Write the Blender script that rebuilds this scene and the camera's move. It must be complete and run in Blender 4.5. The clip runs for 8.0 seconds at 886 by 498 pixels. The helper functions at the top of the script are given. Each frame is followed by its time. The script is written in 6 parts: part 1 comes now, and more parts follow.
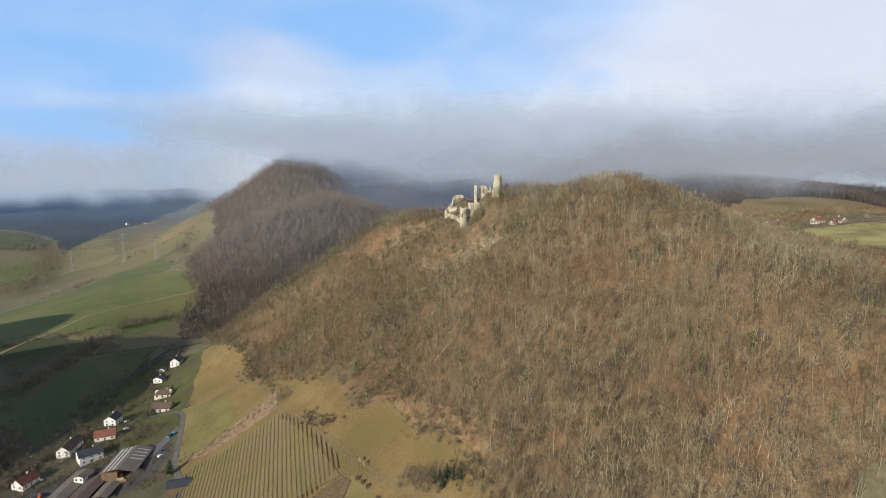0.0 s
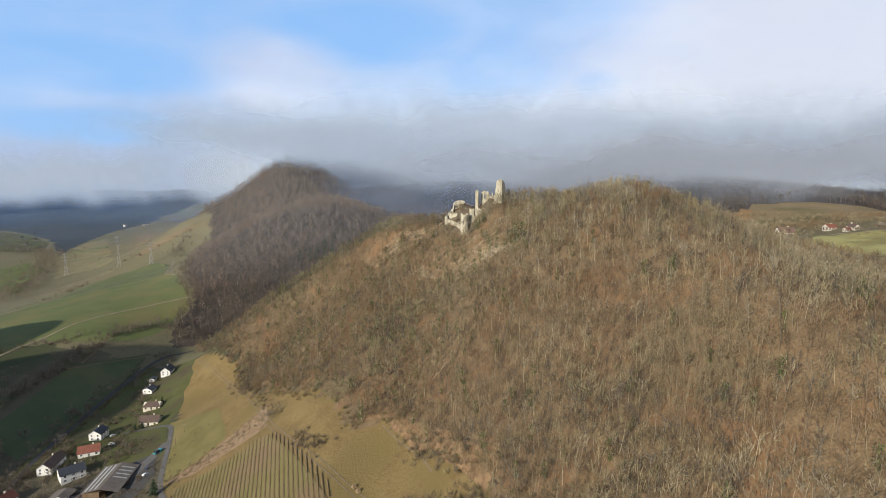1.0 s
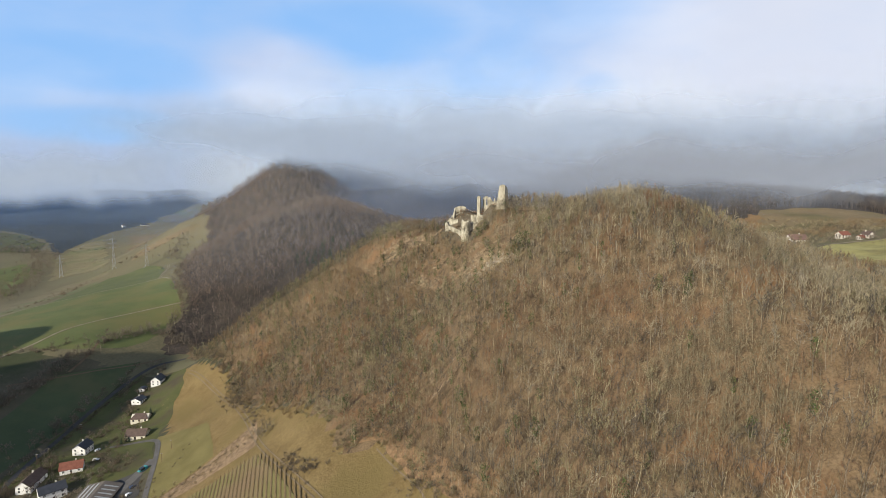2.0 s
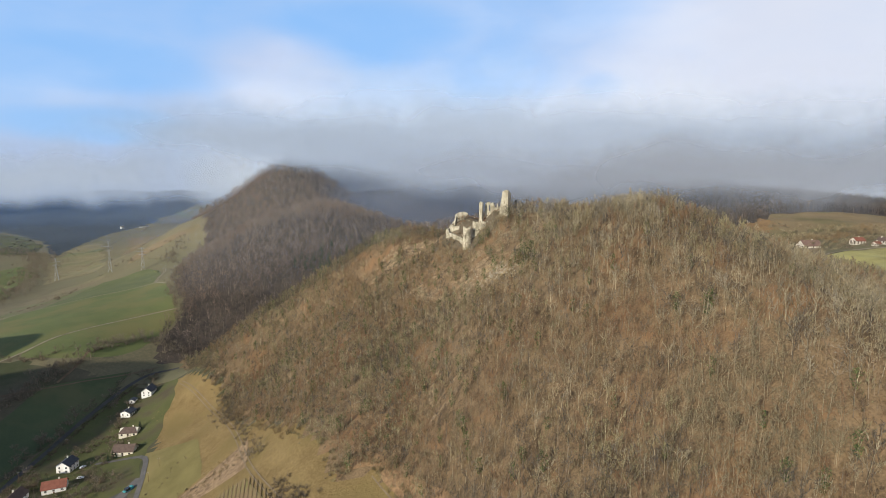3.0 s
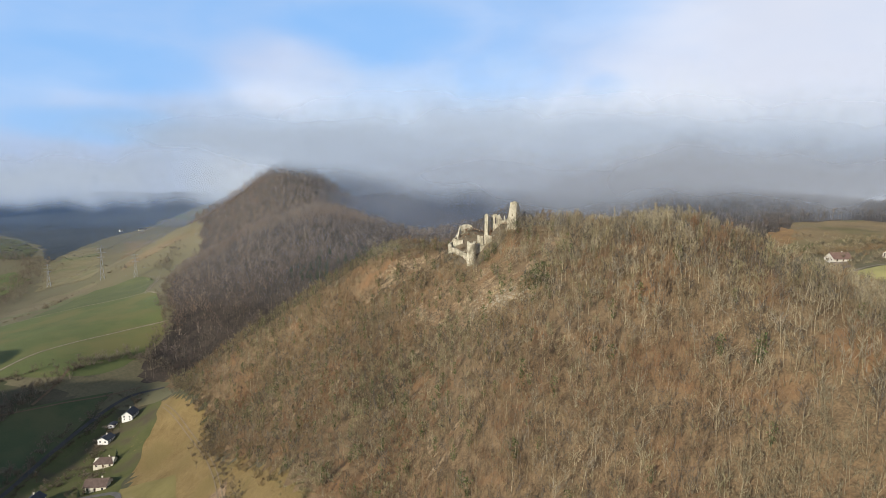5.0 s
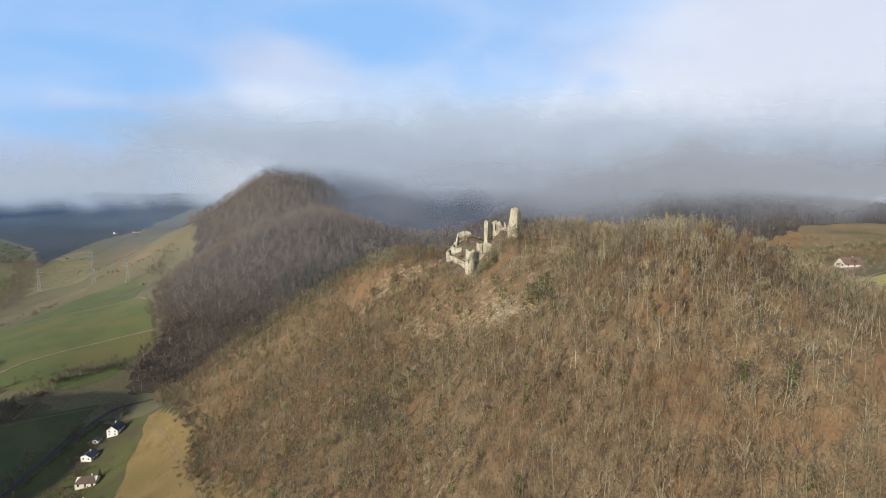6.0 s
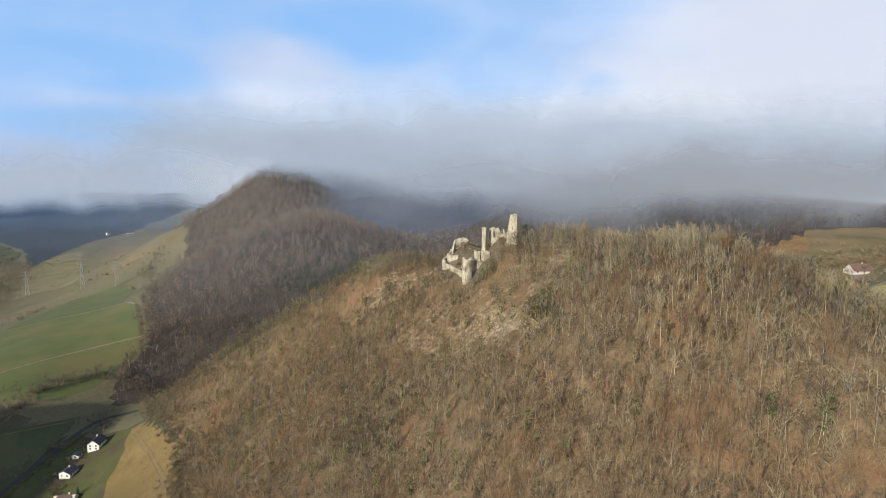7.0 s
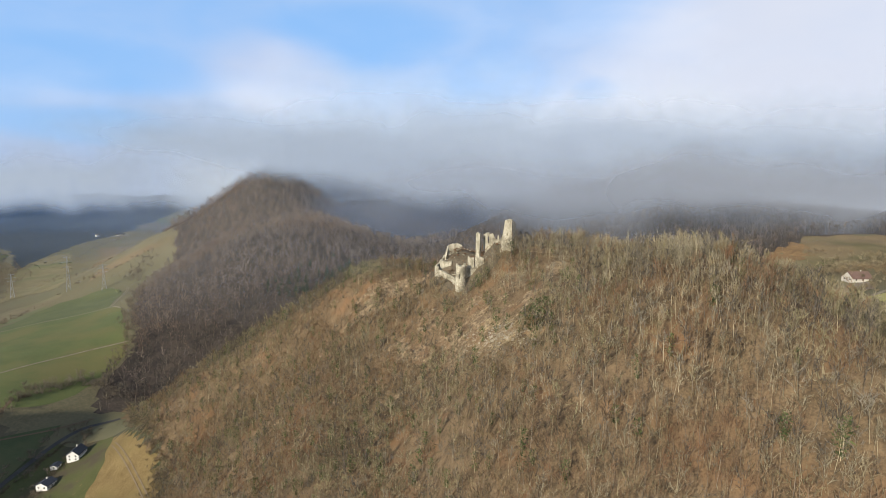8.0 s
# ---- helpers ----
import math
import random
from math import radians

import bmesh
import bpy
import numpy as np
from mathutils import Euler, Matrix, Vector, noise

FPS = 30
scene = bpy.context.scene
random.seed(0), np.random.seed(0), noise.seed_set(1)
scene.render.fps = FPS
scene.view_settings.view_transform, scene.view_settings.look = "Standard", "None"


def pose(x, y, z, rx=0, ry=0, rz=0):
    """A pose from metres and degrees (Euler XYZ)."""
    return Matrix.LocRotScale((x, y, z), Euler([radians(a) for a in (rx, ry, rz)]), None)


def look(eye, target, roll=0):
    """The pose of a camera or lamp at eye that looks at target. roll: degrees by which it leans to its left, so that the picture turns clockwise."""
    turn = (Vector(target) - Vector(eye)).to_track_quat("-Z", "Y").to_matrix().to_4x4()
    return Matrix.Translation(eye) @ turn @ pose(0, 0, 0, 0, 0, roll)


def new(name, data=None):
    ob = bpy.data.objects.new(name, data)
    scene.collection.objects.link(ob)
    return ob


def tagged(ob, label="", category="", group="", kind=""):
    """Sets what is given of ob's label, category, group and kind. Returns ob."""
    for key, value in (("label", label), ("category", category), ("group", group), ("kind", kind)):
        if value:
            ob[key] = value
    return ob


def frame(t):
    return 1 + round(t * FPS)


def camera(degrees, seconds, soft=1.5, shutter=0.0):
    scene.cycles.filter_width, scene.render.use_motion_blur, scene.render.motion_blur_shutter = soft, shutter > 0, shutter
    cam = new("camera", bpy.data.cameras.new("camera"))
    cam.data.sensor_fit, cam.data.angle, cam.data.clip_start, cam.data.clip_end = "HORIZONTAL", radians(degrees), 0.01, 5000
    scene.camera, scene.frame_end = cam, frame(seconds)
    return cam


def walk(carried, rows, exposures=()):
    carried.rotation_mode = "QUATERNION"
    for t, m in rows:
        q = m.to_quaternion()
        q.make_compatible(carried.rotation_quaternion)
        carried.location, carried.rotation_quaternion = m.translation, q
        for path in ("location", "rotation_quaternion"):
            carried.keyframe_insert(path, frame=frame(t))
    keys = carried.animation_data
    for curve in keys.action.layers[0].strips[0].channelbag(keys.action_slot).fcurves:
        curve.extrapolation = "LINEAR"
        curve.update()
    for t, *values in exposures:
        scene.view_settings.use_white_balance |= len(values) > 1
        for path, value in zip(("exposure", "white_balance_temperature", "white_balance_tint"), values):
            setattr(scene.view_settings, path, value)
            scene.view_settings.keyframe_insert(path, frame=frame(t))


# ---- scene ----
cam = camera(77.9, 8.0, 0.7)
PATH = [
    (0, (0.961, 1.396, 191.676), (0.955, 3.378, 191.413), 0.0),
    (0.5, (1.408, 10.926, 193.096), (1.401, 12.909, 192.835), 0.1),
    (1, (1.575, 20.545, 194.706), (1.566, 22.528, 194.448), 0.2),
    (1.5, (2.001, 30.116, 196.481), (1.992, 32.099, 196.225), 0.4),
    (3, (2.946, 59.109, 202.357), (2.927, 61.092, 202.101), 0.5),
    (3.5, (3.441, 68.728, 204.235), (3.42, 70.711, 203.978), 0.5),
    (4, (3.619, 78.3, 205.939), (3.584, 80.283, 205.684), 0.6),
    (4.5, (3.856, 87.859, 207.582), (3.82, 89.843, 207.328), 0.6),
    (6, (4.572, 116.704, 213.295), (4.542, 118.687, 213.039), 0.4),
    (6.5, (4.965, 126.415, 215.043), (4.936, 128.398, 214.787), 0.5),
    (7, (5.241, 135.853, 216.205), (5.221, 137.836, 215.949), 0.5),
    (7.5, (5.549, 143.821, 216.658), (5.544, 145.805, 216.412), 0.7),
    (8, (5.87, 146.925, 216.592), (5.872, 148.91, 216.348), 0.9),
]
walk(cam, [(t, look(eye, target, roll)) for t, eye, target, roll in PATH], exposures=[(0, 0.07), (8, 0.07)])

# ---- light: low winter sun from behind and to the side, broken cloud ----
SUN_AZ, SUN_EL = radians(217), radians(21)   # azimuth clockwise from +y
SUN_DIR = Vector((math.sin(SUN_AZ) * math.cos(SUN_EL), math.cos(SUN_AZ) * math.cos(SUN_EL), math.sin(SUN_EL)))
sun_data = bpy.data.lights.new("sun", "SUN")
sun_data.energy, sun_data.angle, sun_data.color = 5.0, radians(0.6), (1.0, 0.915, 0.75)
sun = new("sun", sun_data)
sun.matrix_world = look(SUN_DIR * 900, (0, 0, 0))


class Nodes:
    """Short hand for building node trees."""

    def __init__(self, tree):
        self.tree = tree
        tree.nodes.clear()

    def add(self, kind):
        return self.tree.nodes.new(kind)

    def put(self, socket, value):
        if hasattr(value, "is_output"):
            self.tree.links.new(value, socket)
        else:
            socket.default_value = value

    def math(self, op, a, b=0.0, clamp=False):
        node = self.add("ShaderNodeMath")
        node.operation, node.use_clamp = op, clamp
        self.put(node.inputs[0], a)
        self.put(node.inputs[1], b)
        return node.outputs[0]

    def ramp(self, value, low, high, out_low=0.0, out_high=1.0):
        node = self.add("ShaderNodeMapRange")
        node.interpolation_type = "SMOOTHSTEP"
        for i, v in enumerate((value, low, high, out_low, out_high)):
            self.put(node.inputs[i], v)
        return node.outputs[0]

    def mix(self, fac, a, b):
        node = self.add("ShaderNodeMix")
        node.data_type = "RGBA"
        self.put(node.inputs[0], fac)
        self.put(node.inputs[6], (*a, 1) if isinstance(a, tuple) else a)
        self.put(node.inputs[7], (*b, 1) if isinstance(b, tuple) else b)
        return node.outputs[2]

    def noise(self, vector, scale, detail=4.0, rough=0.55, warp=0.0):
        node = self.add("ShaderNodeTexNoise")
        self.put(node.inputs["Vector"], vector)
        for key, value in (("Scale", scale), ("Detail", detail), ("Roughness", rough), ("Distortion", warp)):
            node.inputs[key].default_value = value
        return node.outputs[0]


def build_sky():
    world = bpy.data.worlds.new("sky")
    scene.world = world
    world.use_nodes = True
    n = Nodes(world.node_tree)
    coord = n.add("ShaderNodeTexCoord").outputs["Generated"]
    sky = n.add("ShaderNodeTexSky")
    sky.sky_type, sky.sun_disc = "NISHITA", False
    sky.sun_elevation, sky.sun_rotation = SUN_EL, SUN_AZ
    sky.air_density, sky.dust_density, sky.ozone_density = 1.0, 0.6, 2.0
    sep = n.add("ShaderNodeSeparateXYZ")
    n.put(sep.inputs[0], coord)
    x, y, z = sep.outputs
    az = n.math("ARCTAN2", x, y)
    el = n.math("ARCSINE", z)
    # flat cloud layer, stretched towards the horizon
    comb = n.add("ShaderNodeCombineXYZ")
    n.put(comb.inputs[0], n.math("MULTIPLY", az, 1.0))
    n.put(comb.inputs[1], n.math("MULTIPLY", el, 2.2))
    n.put(comb.inputs[2], n.math("ADD", n.math("MULTIPLY", y, 0.6), 23.4))
    big = n.noise(comb.outputs[0], 3.0, 4, 0.5, 0.3)
    fine = n.noise(comb.outputs[0], 9.0, 4, 0.5, 0.5)
    cover = n.math("ADD", n.math("MULTIPLY", big, 0.46), n.math("MULTIPLY", fine, 0.26))
    # a bright closed cloud with a slanting edge to the east, cloud along the horizon, open sky overhead
    slant = n.math("SUBTRACT", az, n.math("MULTIPLY", el, 0.95))
    cover = n.math("ADD", cover, n.ramp(slant, -0.12, 0.30, 0.0, 0.56))
    cover = n.math("ADD", cover, n.ramp(el, 0.10, 0.0, 0.0, 0.34))
    cover = n.math("SUBTRACT", cover, n.ramp(el, 0.35, 0.9, 0.0, 0.45))

    def puff(az0, el0, wide, high, amount, value):
        a = n.math("DIVIDE", n.math("SUBTRACT", az, az0), wide)
        b = n.math("DIVIDE", n.math("SUBTRACT", el, el0), high)
        d = n.math("ADD", n.math("MULTIPLY", a, a), n.math("MULTIPLY", b, b))
        return n.math("ADD", value, n.math("MULTIPLY", n.ramp(d, 1.0, 0.0), amount))

    for spot in ((-0.29, 0.175, 0.15, 0.085, 0.34), (-0.36, 0.10, 0.18, 0.05, 0.14), (-0.56, 0.075, 0.17, 0.035, -0.34), (-0.56, 0.165, 0.24, 0.05, -0.22),
                 (-0.14, 0.245, 0.20, 0.07, -0.30), (0.07, 0.17, 0.16, 0.07, -0.12), (0.26, 0.155, 0.05, 0.03, -0.20), (-0.15, 0.085, 0.10, 0.03, -0.16)):
        cover = puff(*spot, cover)
    mask = n.ramp(cover, 0.04, 0.96)
    tone = n.noise(comb.outputs[0], 4.0, 3, 0.45, 0.3)
    cloud = n.mix(n.ramp(tone, 0.3, 0.68), (5.6, 6.4, 8.3), (7.2, 7.9, 9.5))
    cloud = n.mix(n.ramp(slant, -0.08, 0.35, 0.0, 0.85), cloud, (7.1, 7.5, 8.6))
    cloud = n.mix(n.ramp(el, 0.15, 0.01), cloud, (4.3, 5.0, 6.6))
    blue = n.mix(n.ramp(el, 0.6, 0.25, 0.1, 0.8), sky.outputs[0], (3.0, 5.7, 10.2))
    total = n.mix(mask, blue, cloud)
    back = n.add("ShaderNodeBackground")
    n.put(back.inputs[0], total)
    back.inputs[1].default_value = 0.1
    out = n.add("ShaderNodeOutputWorld")
    n.put(out.inputs[0], back.outputs[0])


build_sky()


# ---- materials ----
def surface(name, dark, light, fine=8.0, coarse=0.3, rough=0.9, bump=0.3, tint=None, tint_scale=0.05, spec=0.2, island=0.0, tint_range=(0.45, 0.65), span=(0.3, 0.7)):
    """A matt surface whose colour wanders between dark and light at two scales, with large patches of tint."""
    m = bpy.data.materials.new(name)
    m.use_nodes = True
    n = Nodes(m.node_tree)
    where = n.add("ShaderNodeTexCoord").outputs["Object"]
    a, b = n.noise(where, fine, 6, 0.65), n.noise(where, coarse, 4, 0.6)
    fac = n.math("ADD", n.math("MULTIPLY", a, 0.55), n.math("MULTIPLY", b, 0.45))
    if island:
        geo = n.add("ShaderNodeNewGeometry").outputs["Random Per Island"]
        fac = n.math("ADD", fac, n.math("MULTIPLY", n.math("SUBTRACT", geo, 0.5), island))
    colour = n.mix(n.ramp(fac, *span), dark, light)
    if tint:
        colour = n.mix(n.ramp(n.noise(where, tint_scale, 5, 0.6), *tint_range), colour, tint)
    shader = n.add("ShaderNodeBsdfPrincipled")
    n.put(shader.inputs["Base Color"], colour)
    n.put(shader.inputs["Roughness"], rough)
    n.put(shader.inputs["Specular IOR Level"], spec)
    if bump:
        bm_node = n.add("ShaderNodeBump")
        n.put(bm_node.inputs["Strength"], bump)
        n.put(bm_node.inputs["Distance"], 0.5 / max(fine, 0.5))
        n.put(bm_node.inputs["Height"], a)
        n.put(shader.inputs["Normal"], bm_node.outputs[0])
    out = n.add("ShaderNodeOutputMaterial")
    n.put(out.inputs[0], shader.outputs[0])
    return m


LITTER = surface("leaf_litter", (0.085, 0.06, 0.036), (0.26, 0.18, 0.102), 1.2, 0.12, tint=(0.235, 0.136, 0.07), tint_scale=0.035, bump=0.8, tint_range=(0.5, 0.72))
# blue of the distance haze is mixed into this wood floor's colour
HAZED_FLOOR = surface("hazed_wood_floor", (0.03, 0.038, 0.044), (0.06, 0.068, 0.07), 0.05, 0.008, bump=0)
COURT_GRASS = surface("dull_court_grass", (0.085, 0.07, 0.048), (0.19, 0.152, 0.105), 1.0, 0.15, bump=0.8)
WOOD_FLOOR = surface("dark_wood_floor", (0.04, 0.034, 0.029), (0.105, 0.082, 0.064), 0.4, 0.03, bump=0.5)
MEADOW = surface("dry_meadow", (0.135, 0.092, 0.037), (0.274, 0.196, 0.087), 0.7, 0.06, bump=0.8, tint=(0.170, 0.126, 0.050), tint_scale=0.03)
MEADOW_GREEN = surface("green_meadow", (0.125, 0.108, 0.04), (0.21, 0.176, 0.07), 2.0, 0.06, tint=(0.21, 0.17, 0.07), tint_scale=0.025)
CROP = surface("winter_crop", (0.088, 0.108, 0.04), (0.135, 0.152, 0.056), 1.0, 0.03, tint=(0.15, 0.14, 0.055), tint_scale=0.012)
# cloud shade on the valley floor is partly put into this dark green
DARK_CROP = surface("dark_crop", (0.05, 0.07, 0.033), (0.085, 0.105, 0.048), 1.0, 0.03, tint=(0.10, 0.105, 0.05), tint_scale=0.012)
PALE_FIELD = surface("pale_field", (0.126, 0.106, 0.064), (0.210, 0.174, 0.103), 0.8, 0.03, tint=(0.134, 0.145, 0.069), tint_scale=0.01)
TEAL_FIELD = surface("blue_green_field", (0.085, 0.10, 0.043), (0.135, 0.145, 0.062), 0.8, 0.03)
# valley shade is partly put into this grass, darker than the far pasture
ROUGH_GRASS = surface("rough_valley_grass", (0.065, 0.06, 0.04), (0.13, 0.112, 0.07), 1.0, 0.04, tint=(0.05, 0.058, 0.026), tint_scale=0.012)
FAR_GRASS = surface("far_pasture", (0.109, 0.098, 0.057), (0.202, 0.170, 0.098), 0.4, 0.012, tint=(0.134, 0.125, 0.071), tint_scale=0.006)
LAWN = surface("winter_lawn", (0.06, 0.068, 0.024), (0.12, 0.12, 0.045), 1.5, 0.06, tint=(0.075, 0.062, 0.038), tint_scale=0.03)
BROWN_PASTURE = surface("brown_pasture", (0.147, 0.111, 0.063), (0.235, 0.178, 0.103), 0.8, 0.03, tint=(0.134, 0.115, 0.059), tint_scale=0.015)
RUST_BANK = surface("rusty_leaf_bank", (0.16, 0.095, 0.05), (0.36, 0.235, 0.13), 0.8, 0.15, bump=1.0)
STUBBLE = surface("golden_stubble", (0.160, 0.136, 0.074), (0.235, 0.200, 0.110), 0.8, 0.03, tint=(0.147, 0.149, 0.073), tint_scale=0.01)
PASTURE = surface("bright_pasture", (0.27, 0.245, 0.095), (0.37, 0.335, 0.14), 1.0, 0.05, tint=(0.20, 0.17, 0.07), tint_scale=0.02)
SOIL = surface("bare_soil", (0.10, 0.07, 0.045), (0.19, 0.135, 0.085), 2.0, 0.1)
ASPHALT = surface("asphalt", (0.085, 0.08, 0.076), (0.15, 0.14, 0.132), 3.0, 0.2, 0.8, 0.1)
# asphalt with the shade of trees and hedges put into its dark colour
YARD = surface("shade_dark_asphalt", (0.045, 0.043, 0.042), (0.09, 0.085, 0.08), 1.5, 0.12, 0.8, 0.1)
TRACK = surface("earth_track", (0.13, 0.098, 0.062), (0.26, 0.20, 0.132), 2.0, 0.2)
BRUSHWOOD = surface("cut_brushwood", (0.13, 0.085, 0.05), (0.37, 0.262, 0.16), 0.5, 0.1, bump=1.0)
TWIG_GREY = surface("grey_twigs", (0.085, 0.074, 0.056), (0.31, 0.27, 0.205), 0.3, 0.05, bump=0, island=0.12)
TWIG_LIGHT = surface("pale_tan_twigs", (0.145, 0.125, 0.083), (0.39, 0.335, 0.225), 0.3, 0.05, bump=0, island=0.12)
TWIG_OLIVE = surface("olive_brown_twigs", (0.075, 0.064, 0.036), (0.30, 0.267, 0.15), 0.16, 0.05, bump=0, tint=(0.19, 0.125, 0.066), tint_scale=0.016, island=0.12, span=(0.38, 0.62))
TWIG_SOFT = surface("grey_tan_twigs", (0.10, 0.083, 0.064), (0.30, 0.25, 0.185), 0.3, 0.05, bump=0, island=0.3)
STRAW = surface("dry_grass_tufts", (0.17, 0.125, 0.07), (0.42, 0.33, 0.2), 0.4, 0.08, bump=0, island=0.4)
GRAVEL = surface("gravel", (0.18, 0.15, 0.10), (0.30, 0.255, 0.18), 4.0, 0.2)
BARK_PALE = surface("pale_bark", (0.15, 0.125, 0.08), (0.43, 0.365, 0.245), 1.5, 0.2, bump=0, island=0.45)
TWIG = surface("bare_twigs", (0.115, 0.097, 0.06), (0.36, 0.303, 0.19), 0.16, 0.05, bump=0, tint=(0.20, 0.132, 0.072), tint_scale=0.014, island=0.12, span=(0.38, 0.62))
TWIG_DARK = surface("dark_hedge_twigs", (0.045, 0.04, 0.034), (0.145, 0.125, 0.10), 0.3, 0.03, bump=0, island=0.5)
TWIG_HEDGE = surface("brown_hedge_twigs", (0.075, 0.06, 0.043), (0.22, 0.175, 0.122), 0.3, 0.03, bump=0, island=0.4)
TWIG_FAR = surface("brown_twigs", (0.178, 0.142, 0.115), (0.262, 0.21, 0.172), 0.11, 0.02, bump=0, tint=(0.19, 0.135, 0.10), tint_scale=0.008, island=0.08)
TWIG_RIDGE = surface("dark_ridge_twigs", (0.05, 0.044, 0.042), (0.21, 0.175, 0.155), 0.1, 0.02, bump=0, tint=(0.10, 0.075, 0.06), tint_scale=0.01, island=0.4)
TWIG_WARM = surface("red_brown_twigs", (0.08, 0.055, 0.034), (0.29, 0.195, 0.115), 0.16, 0.05, bump=0, tint=(0.185, 0.10, 0.055), tint_scale=0.02, island=0.12, span=(0.38, 0.62))
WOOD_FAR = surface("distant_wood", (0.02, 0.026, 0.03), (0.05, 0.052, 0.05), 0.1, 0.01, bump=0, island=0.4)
BARK_DARK = surface("grey_brown_bark", (0.09, 0.075, 0.058), (0.25, 0.205, 0.155), 1.0, 0.1, bump=0, island=0.5)
IVY = surface("ivy_leaves", (0.045, 0.062, 0.025), (0.12, 0.142, 0.052), 1.0, 0.1, bump=0, island=0.5)
CONIFER = surface("conifer_needles", (0.028, 0.045, 0.028), (0.07, 0.092, 0.052), 1.0, 0.1, bump=0, island=0.5)
STONE = surface("ruin_masonry", (0.31, 0.278, 0.205), (0.58, 0.53, 0.415), 1.3, 0.3, bump=1.0, tint=(0.23, 0.205, 0.15), tint_scale=0.2, span=(0.36, 0.62))
ROCK = surface("limestone_rock", (0.26, 0.22, 0.16), (0.50, 0.44, 0.33), 1.2, 0.15, bump=0.8, tint=(0.22, 0.15, 0.085), tint_scale=0.12)
PLASTER = surface("white_plaster", (0.66, 0.65, 0.62), (0.80, 0.79, 0.77), 1.5, 0.3, bump=0.05)
CREAM = surface("cream_plaster", (0.55, 0.51, 0.42), (0.68, 0.64, 0.54), 1.5, 0.3, bump=0.05)
ROOF_RED = surface("red_roof_tiles", (0.15, 0.058, 0.04), (0.26, 0.105, 0.072), 3.0, 0.4, 0.8, 0.3)
ROOF_BROWN = surface("brown_roof_tiles", (0.085, 0.06, 0.05), (0.16, 0.115, 0.095), 3.0, 0.4, 0.8, 0.3)
ROOF_DARK = surface("slate_roof", (0.03, 0.033, 0.04), (0.065, 0.068, 0.08), 3.0, 0.4, 0.55, 0.3, spec=0.4)
ROOF_SHED = surface("fibre_cement_roof", (0.125, 0.103, 0.085), (0.215, 0.182, 0.152), 2.0, 0.3, 0.75, 0.2)
SKYLIGHT = surface("translucent_roof_sheet", (0.34, 0.34, 0.32), (0.46, 0.46, 0.44), 2.0, 0.3, 0.4, 0.05, spec=0.5)
WOOD = surface("weathered_boards", (0.10, 0.065, 0.04), (0.22, 0.155, 0.10), 3.0, 0.3, 0.85)
TIMBER = surface("fresh_timber", (0.40, 0.26, 0.13), (0.58, 0.41, 0.23), 3.0, 0.3, 0.8)
GLASS = surface("window_glass", (0.02, 0.025, 0.03), (0.035, 0.04, 0.05), 1.0, 0.3, 0.08, 0, spec=0.6)
STEEL = surface("galvanised_steel", (0.24, 0.245, 0.25), (0.36, 0.365, 0.37), 3.0, 0.4, 0.45, 0, spec=0.5)


# ---- terrain: a valley floor with hills laid over it ----
# each: centre x, centre y, two half-widths, turn, height
CASTLE_KNOLL = (   # terraces, knoll and ditch of the castle
    (17, 491, 7, 6, 0.00, -5.6),
    (41, 505, 7, 6, 0.00, 8.1),
    (16, 524, 11, 6, 0.00, 15.5),
    (5, 502, 6, 6, 0.00, 0.5),
    (12, 509, 6, 5, 0.00, 4.2),
    (29, 507, 5, 4, 0.00, 4.7),
    (48, 494, 7, 6, 0.00, 4.0),
    (31, 499, 6, 6, 0.00, -5.5),
    (0, 517, 7, 7, 0.00, 3.1),
    (4, 502, 7, 5, 0.75, -1.0),
    (37, 506, 5, 4, 0.00, 4.0),
    (0, 506, 5, 5, 0.00, 3.5),
)
NEAR_HILLS = (   # first three are unseen, added to shade the valley; then castle hill, plateau
    (-678, 310, 147, 35, 1.44, 189.2),
    (-729, 83, 41, 195, 0.77, 197.4),
    (-607, 15, 118, 119, 1.41, 64.7),
    (32, 489, 134, 250, -0.13, 133.7),
    (152, 239, 32, 140, 0.21, 31.2),
    (351, 209, 206, 108, 0.26, 136.7),
    (-84, 576, 41, 85, 1.25, 58.7),
    (-16, 317, 32, 169, -0.07, -28.2),
    (-201, 568, 60, 56, -0.36, 66.5),
    (546, 591, 211, 416, 0.62, 130.0),
    (-232, 577, 90, 90, 0.58, -58.9),
    (208, 409, 184, 90, 0.36, 82.5),
    (-120, 293, 131, 117, 0.23, -41.3),
    (130, 528, 196, 32, 0.27, 19.9),
    (-190, 670, 70, 70, 0.00, -7.2),
    (-40, 548, 36, 26, 0.00, 6.0),
    (-360, 610, 45, 45, 0.00, 8.3),
)
FAR_HILLS = (   # the pointed hill with its spurs, the ridges and the far valley
    (929, 1053, 557, 215, 0.04, 180.7),
    (-330, 1299, 90, 152, -1.02, 219.4),
    (-262, 1299, 60, 110, 0.00, -13.0),
    (-255, 981, 162, 90, 0.36, 113.9),
    (114, 1125, 242, 90, -0.11, 109.2),
    (-404, 670, 163, 178, -0.44, 44.2),
    (-613, 1270, 90, 180, 0.34, 56.9),
    (109, 1566, 565, 180, -0.11, 178.0),
    (650, 1040, 300, 90, 0.00, -15.0),
    (-1524, 3073, 1226, 548, -0.47, 136.0),
)
